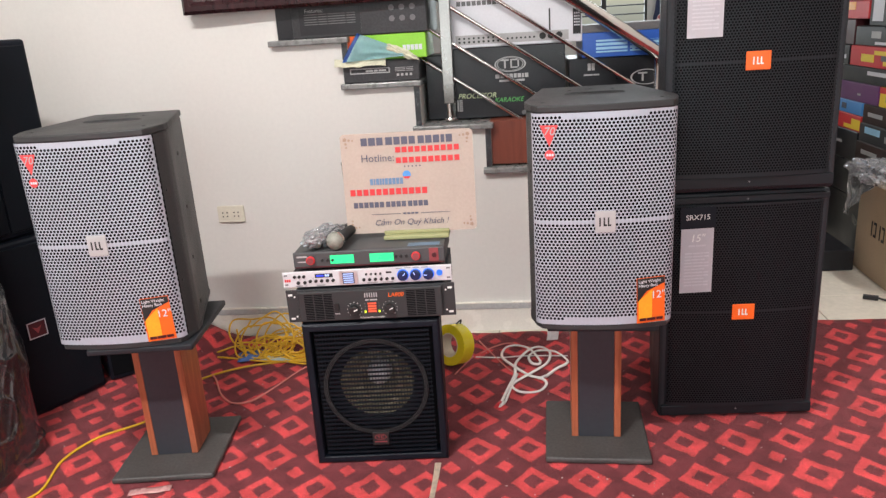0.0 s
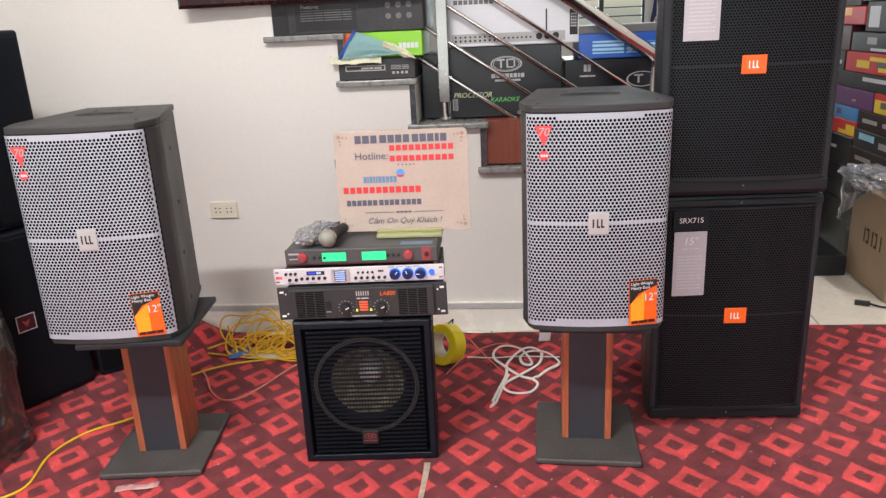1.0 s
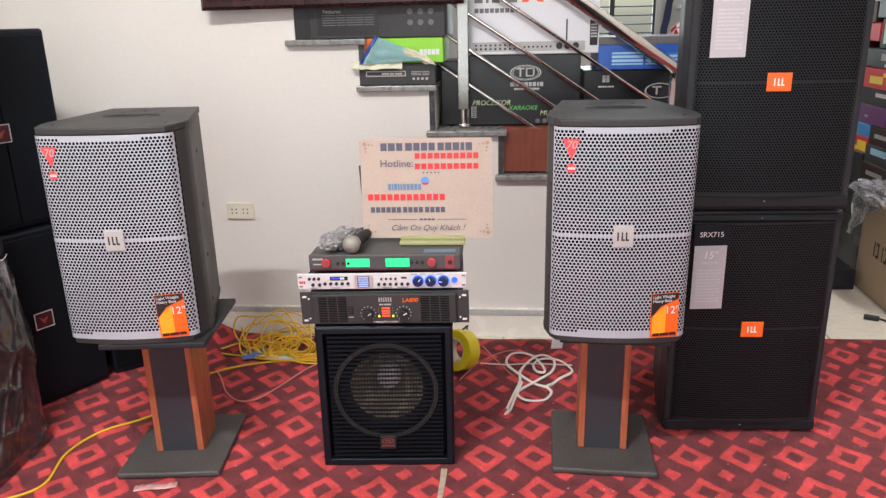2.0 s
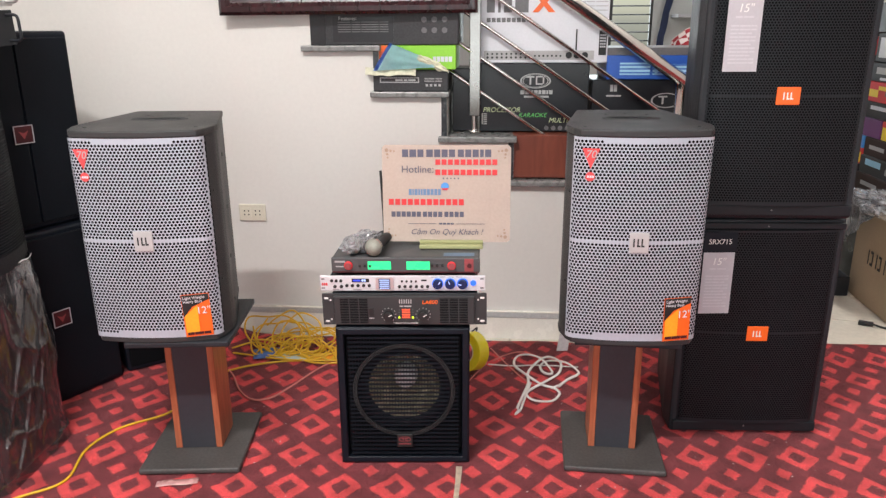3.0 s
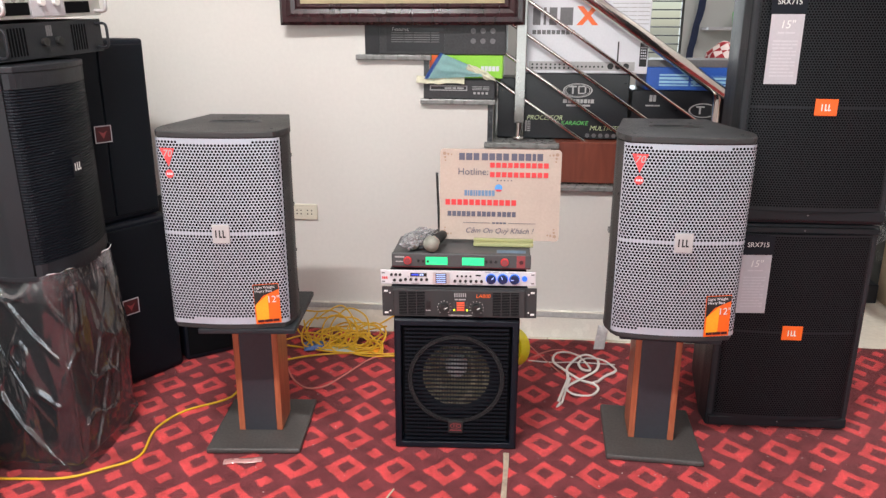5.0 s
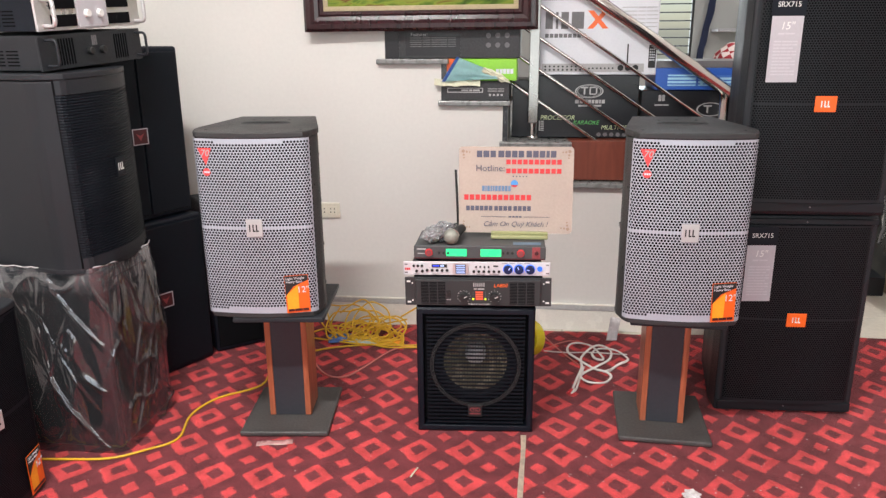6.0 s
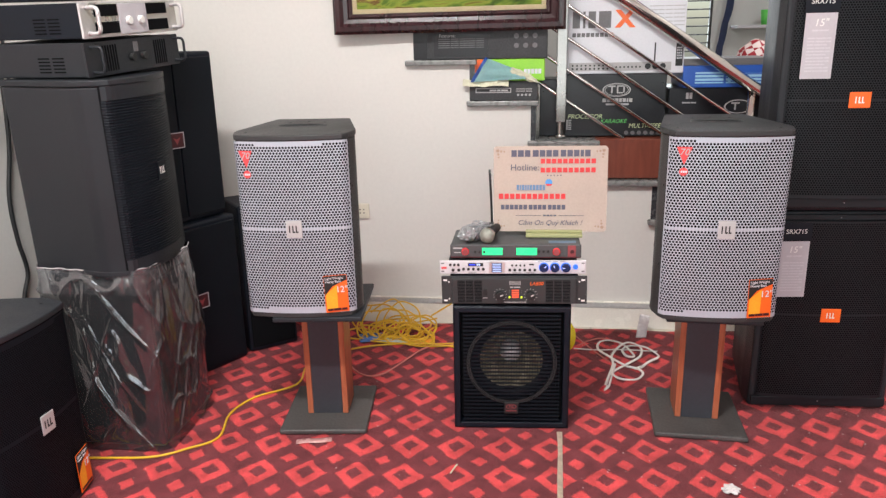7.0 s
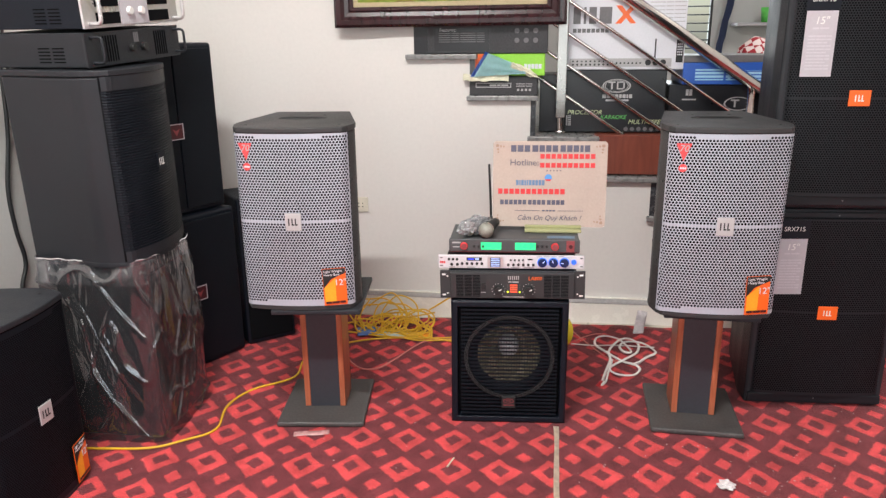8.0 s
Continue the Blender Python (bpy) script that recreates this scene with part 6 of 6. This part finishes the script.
part("plug", add_cyl(fresh(), pose(-2.283, 2.175, 0.93), 0.010, 0.09, 14), M_SATIN, xlr, "metal plug", smooth=True)

# ---- back room ----
bag = thing("cloth_cap", pose(0.872, 3.97, 1.166), "red and white checked cloth cap on a grey cabinet", "cap")


def check_material():
    m = bpy.data.materials.new("red_white_check")
    m.use_nodes = True
    n, l = m.node_tree.nodes, m.node_tree.links
    tc = n.new("ShaderNodeTexCoord")
    mp = n.new("ShaderNodeMapping")
    mp.inputs["Rotation"].default_value = (0.4, 0.5, 0.6)
    l.new(tc.outputs["Object"], mp.inputs["Vector"])
    c = n.new("ShaderNodeTexChecker")
    c.inputs["Scale"].default_value = 26
    c.inputs["Color1"].default_value = (0.30, 0.015, 0.025, 1)
    c.inputs["Color2"].default_value = (0.66, 0.56, 0.54, 1)
    l.new(mp.outputs[0], c.inputs["Vector"])
    l.new(c.outputs[0], n["Principled BSDF"].inputs["Base Color"])
    n["Principled BSDF"].inputs["Roughness"].default_value = 0.85
    return m


cab = thing("storage_cabinet", pose(1.0, 3.80, 0.0), "plain grey storage cabinet behind the stair", "cabinet")
part("body", box(-0.30, 0.34, 0, 0.42, 0.0, 1.14, 0.004), M_GREYBLACK, cab)
part("top_board", box(-0.32, 0.36, -0.01, 0.43, 1.1405, 1.165, 0.004), M_PAPER, cab, "pale grey top board")
bm = fresh()
bmesh.ops.create_uvsphere(bm, u_segments=28, v_segments=18, radius=1)
for v in bm.verts:
    k = 1 + 0.12 * noise.noise(v.co * 2.2)
    v.co = Vector((v.co.x * 0.105 * k, v.co.y * 0.10 * k, max(v.co.z * 0.115 * k, 0.0)))
part("crown", bm, check_material(), bag, smooth=True)
shelf = thing("wall_shelf", pose(1.62, 6.36, 1.37), "plain grey wall shelf in the back room", "shelf")
part("board", box(-0.32, 0.30, -0.12, 0.132, -0.025, 0, 0.003), M_PAPER, shelf)
cup = thing("plastic_cup", pose(1.545, 6.33, 1.3702), "green plastic cup on the wall shelf", "cup")
part("wall", add_cyl(fresh(), pose(0, 0, 0), 0.033, 0.12, 20, 0.045), mat("green_plastic", (0.10, 0.50, 0.08), 0.4), cup, smooth=True)
strap = thing("hanging_cloth", pose(1.20, 6.40, 1.05), "dark blue cloth hanging on the wall", "cloth")
bm = fresh()
bmesh.ops.create_grid(bm, x_segments=8, y_segments=14, size=0.5, matrix=pose(0.05, 0, 0.40, 90, 0, 0) @ Matrix.Diagonal((0.055, 0.9, 1, 1)))
for v in bm.verts:
    v.co.x += 0.14 * (v.co.z - 0.4) + 0.02 * noise.noise(v.co * 6)
    v.co.y += 0.03 * noise.noise(v.co * 9)
bmesh.ops.solidify(bm, geom=bm.faces, thickness=0.006)
part("cloth", bm, mat("navy_cloth", (0.018, 0.026, 0.065), 0.9, vary=0.4, scale=15), strap, smooth=True)

# ---- product boxes along the east side ----
def product_box(y0, y1, z0, z1, material, label, prints=(), x=1.72, d=0.34):
    t = thing("product_box", pose(x, (y0 + y1) / 2, z0), label, "box", "stacked product boxes")
    w, h = (y1 - y0) / 2 - 0.002, z1 - z0 - 0.001
    part("carton", box(0, d, -w, w, 0, h, 0.003, 1), material, t)
    for k, (a, b, c, e, m_) in enumerate(prints):
        bm = fresh()
        add_box(bm, -0.0012 - 0.0005 * k, 0, -w + 2 * w * a, -w + 2 * w * b, h * c, h * e)
        part("print", bm, m_, t)
    return t



WHT, GRY = M_BOXWHITE, M_GREYPRINT
# rows run from far (large y) to near; prints are given from near to far
SHOP = [
    (3.40, 3.86, 1.262, 1.40, M_BOXBLACK, "black printed product box", ((0.15, 0.6, 0.45, 0.6, GRY),)),
    (3.87, 4.30, 1.242, 1.34, M_CHOC, "dark brown product box in the stack", ((0.4, 0.7, 0.3, 0.5, GRY),)),
    (3.40, 3.80, 1.125, 1.260, M_BOXGREY, "grey product box with a white label", ((0.66, 0.92, 0.15, 0.85, WHT),)),
    (3.81, 4.30, 1.155, 1.240, M_RED, "red product box in the stack", ((0.3, 0.55, 0.5, 0.95, M_AMBER),)),
    (3.40, 3.93, 1.033, 1.123, M_BOXBLACK, "black product box with white print", ((0.2, 0.6, 0.08, 0.22, WHT), (0.5, 0.68, 0.4, 0.75, GRY))),
    (3.94, 4.30, 1.033, 1.153, M_WINE, "dark red product box in the stack", ((0.4, 0.6, 0.3, 0.6, M_RED),)),
    (3.40, 3.97, 0.935, 1.031, M_RED, "red and yellow product box", ((0.05, 0.55, 0.62, 0.82, M_YELLOW), (0.55, 0.78, 0.25, 0.62, M_YELLOW), (0.0, 0.38, 0.15, 0.35, M_YELLOW), (0.08, 0.42, 0.36, 0.60, M_DIMPRINT))),
    (3.98, 4.30, 0.935, 1.031, M_BOXBLACK, "black product box in the stack", ((0.1, 0.3, 0.3, 0.5, WHT),)),
    (3.40, 4.06, 0.858, 0.933, M_BOXBLACK, "black product box with white print", ((0.1, 0.55, 0.55, 0.8, WHT),)),
    (3.63, 4.06, 0.765, 0.856, M_PURPLE, "purple product box in the stack", ((0.42, 0.5, 0.35, 0.45, GRY),)),
    (3.78, 4.10, 0.700, 0.763, M_SKYBLUE, "light blue product box in the stack", ((0.55, 0.72, 0.3, 0.75, M_NAVY),)),
    (3.40, 3.77, 0.675, 0.763, M_CHOC, "dark brown product box with pale print", ((0.45, 0.85, 0.4, 0.62, GRY), (0.02, 0.3, 0.4, 0.62, GRY))),
    (3.78, 4.12, 0.620, 0.698, M_RED, "red and yellow product box", ((0.02, 0.3, 0.1, 0.75, M_YELLOW), (0.3, 0.55, 0.1, 0.35, M_YELLOW))),
    (3.40, 3.79, 0.585, 0.673, M_BOXGREY, "grey product box with pale print", ((0.45, 0.85, 0.5, 0.85, M_BLUEPRINT), (0.02, 0.32, 0.3, 0.62, GRY))),
    (3.80, 4.14, 0.470, 0.618, M_BOXBLACK, "black product box in the stack", ((0.5, 0.7, 0.5, 0.6, GRY),)),
    (3.40, 3.81, 0.490, 0.583, M_CHOC, "dark brown product box with pale print", ((0.45, 0.85, 0.4, 0.62, GRY), (0.02, 0.3, 0.4, 0.62, GRY))),
    (3.40, 3.82, 0.400, 0.488, M_CHOC, "dark brown product box with pale print", ((0.45, 0.85, 0.4, 0.62, GRY), (0.02, 0.3, 0.4, 0.62, GRY))),
    (3.83, 4.20, 0.300, 0.468, M_BOXBLACK, "black product box in the stack", ()),
    (3.40, 3.82, 0.300, 0.398, M_BOXBLACK, "black product box in the stack", ()),
    (3.40, 4.20, 0.000, 0.298, M_BOXBLACK, "large black product box on the tiles", ()),
]
for row in SHOP:
    product_box(*row)
product_box(3.40, 3.62, 0.7655, 0.856, M_YELLOW, "yellow and red product box", ((0.0, 1.0, 0.7, 1.0, M_RED), (0.3, 0.7, 0.3, 0.6, M_DIMPRINT)), 1.72, 0.34)
tall = thing("product_box", pose(1.66, 4.24, 0.0), "dark stack of flat cartons on the tiles", "box", "stacked product boxes")
for i in range(7):
    part("flat_carton", box(-0.10, 0.34, 0.0, 0.25, i * 0.10, i * 0.10 + 0.097, 0.004, 1), (M_BOXBLACK, M_CHOC, M_BOXGREY)[i % 3], tall)
low = thing("product_box", pose(1.50, 3.72, 0.0), "low black carton lying on the tiles", "box")
part("carton", box(-0.08, 0.14, -0.2, 0.2, 0, 0.10, 0.004, 1), M_BOXBLACK, low)

crate = thing("cardboard_box", pose(1.655, 3.16, 0.0, 0, 0, -2), "plain brown cardboard box standing on the tiles", "box")
part("carton", box(0, 0.40, 0, 0.44, 0, 0.44, 0.004, 1), M_CARD, crate)
bm = fresh()
for k in range(5):
    y = 0.10 + k * 0.042
    add_box(bm, -0.0012, 0, y, y + 0.008, 0.20, 0.27)
    if k % 2:
        add_box(bm, -0.0012, 0, y + 0.008, y + 0.026, 0.20, 0.212)
        add_box(bm, -0.0012, 0, y + 0.008, y + 0.026, 0.258, 0.27)
part("print_strokes", bm, M_INK, crate)
bagf = thing("plastic_bag", pose(1.66, 3.42, 0.40), "clear plastic bag hanging over the cardboard box", "bag")
part("film", crumpled(pose(0.03, 0.0, 0.085, 0, 14, 0), 0.13, 0.20, 0.055, 2, 4, 0.38), M_FILM_HAZY, bagf)
bm = fresh()
bmesh.ops.create_grid(bm, x_segments=14, y_segments=14, size=0.5, matrix=pose(-0.05, 0.10, -0.02, 0, 90, 0) @ Matrix.Diagonal((0.24, 0.24, 1, 1)))
for v in bm.verts:
    k = (v.co.z + 0.14) / 0.24
    v.co.y = 0.18 + (v.co.y - 0.10) * (0.25 + 0.9 * k) - 0.16 * k
    v.co.x += 0.035 * noise.noise(v.co * 14)
bmesh.ops.solidify(bm, geom=bm.faces, thickness=0.001)
part("film_tail", bm, M_FILM_HAZY, bagf, smooth=True)
plug = thing("adapter_cable", pose(0, 0, 0), "black plug and cable lying on the tiles", "cable")
part("plug", box(-0.03, 0.03, -0.011, 0.011, 0, 0.02, 0.004), M_CABLE_K, plug, "", pose(1.555, 3.14, 0.0, 0, 0, -25))
part("sheath", sweep([(1.582, 3.127, 0.01), (1.62, 3.10, 0.006), (1.70, 3.07, 0.006), (1.82, 3.05, 0.006)], 0.005, 7), M_CABLE_K, plug, smooth=True)

# ---- floor tiles, last ----
floor_ob = bpy.data.objects["floor"]
tile_mesh = None
random.seed(3)
for j in range(12):
    for i in range(11):
        x, y = -2.30 + 0.45 * i, 2.30 + 0.45 * j
        if x > 2.55 or y > 6.6:
            continue
        if tile_mesh is None:
            ob = part("tile", box(0.002, 0.448, 0.002, 0.448, -0.0118, -0.001, 0.0015, 1), M_TILE, floor_ob)
            tile_mesh = ob.data
        else:
            ob = new("tile", tile_mesh)
            ob.parent = floor_ob
        ob.matrix_basis = pose(x, y, random.uniform(-0.0004, 0.0004))
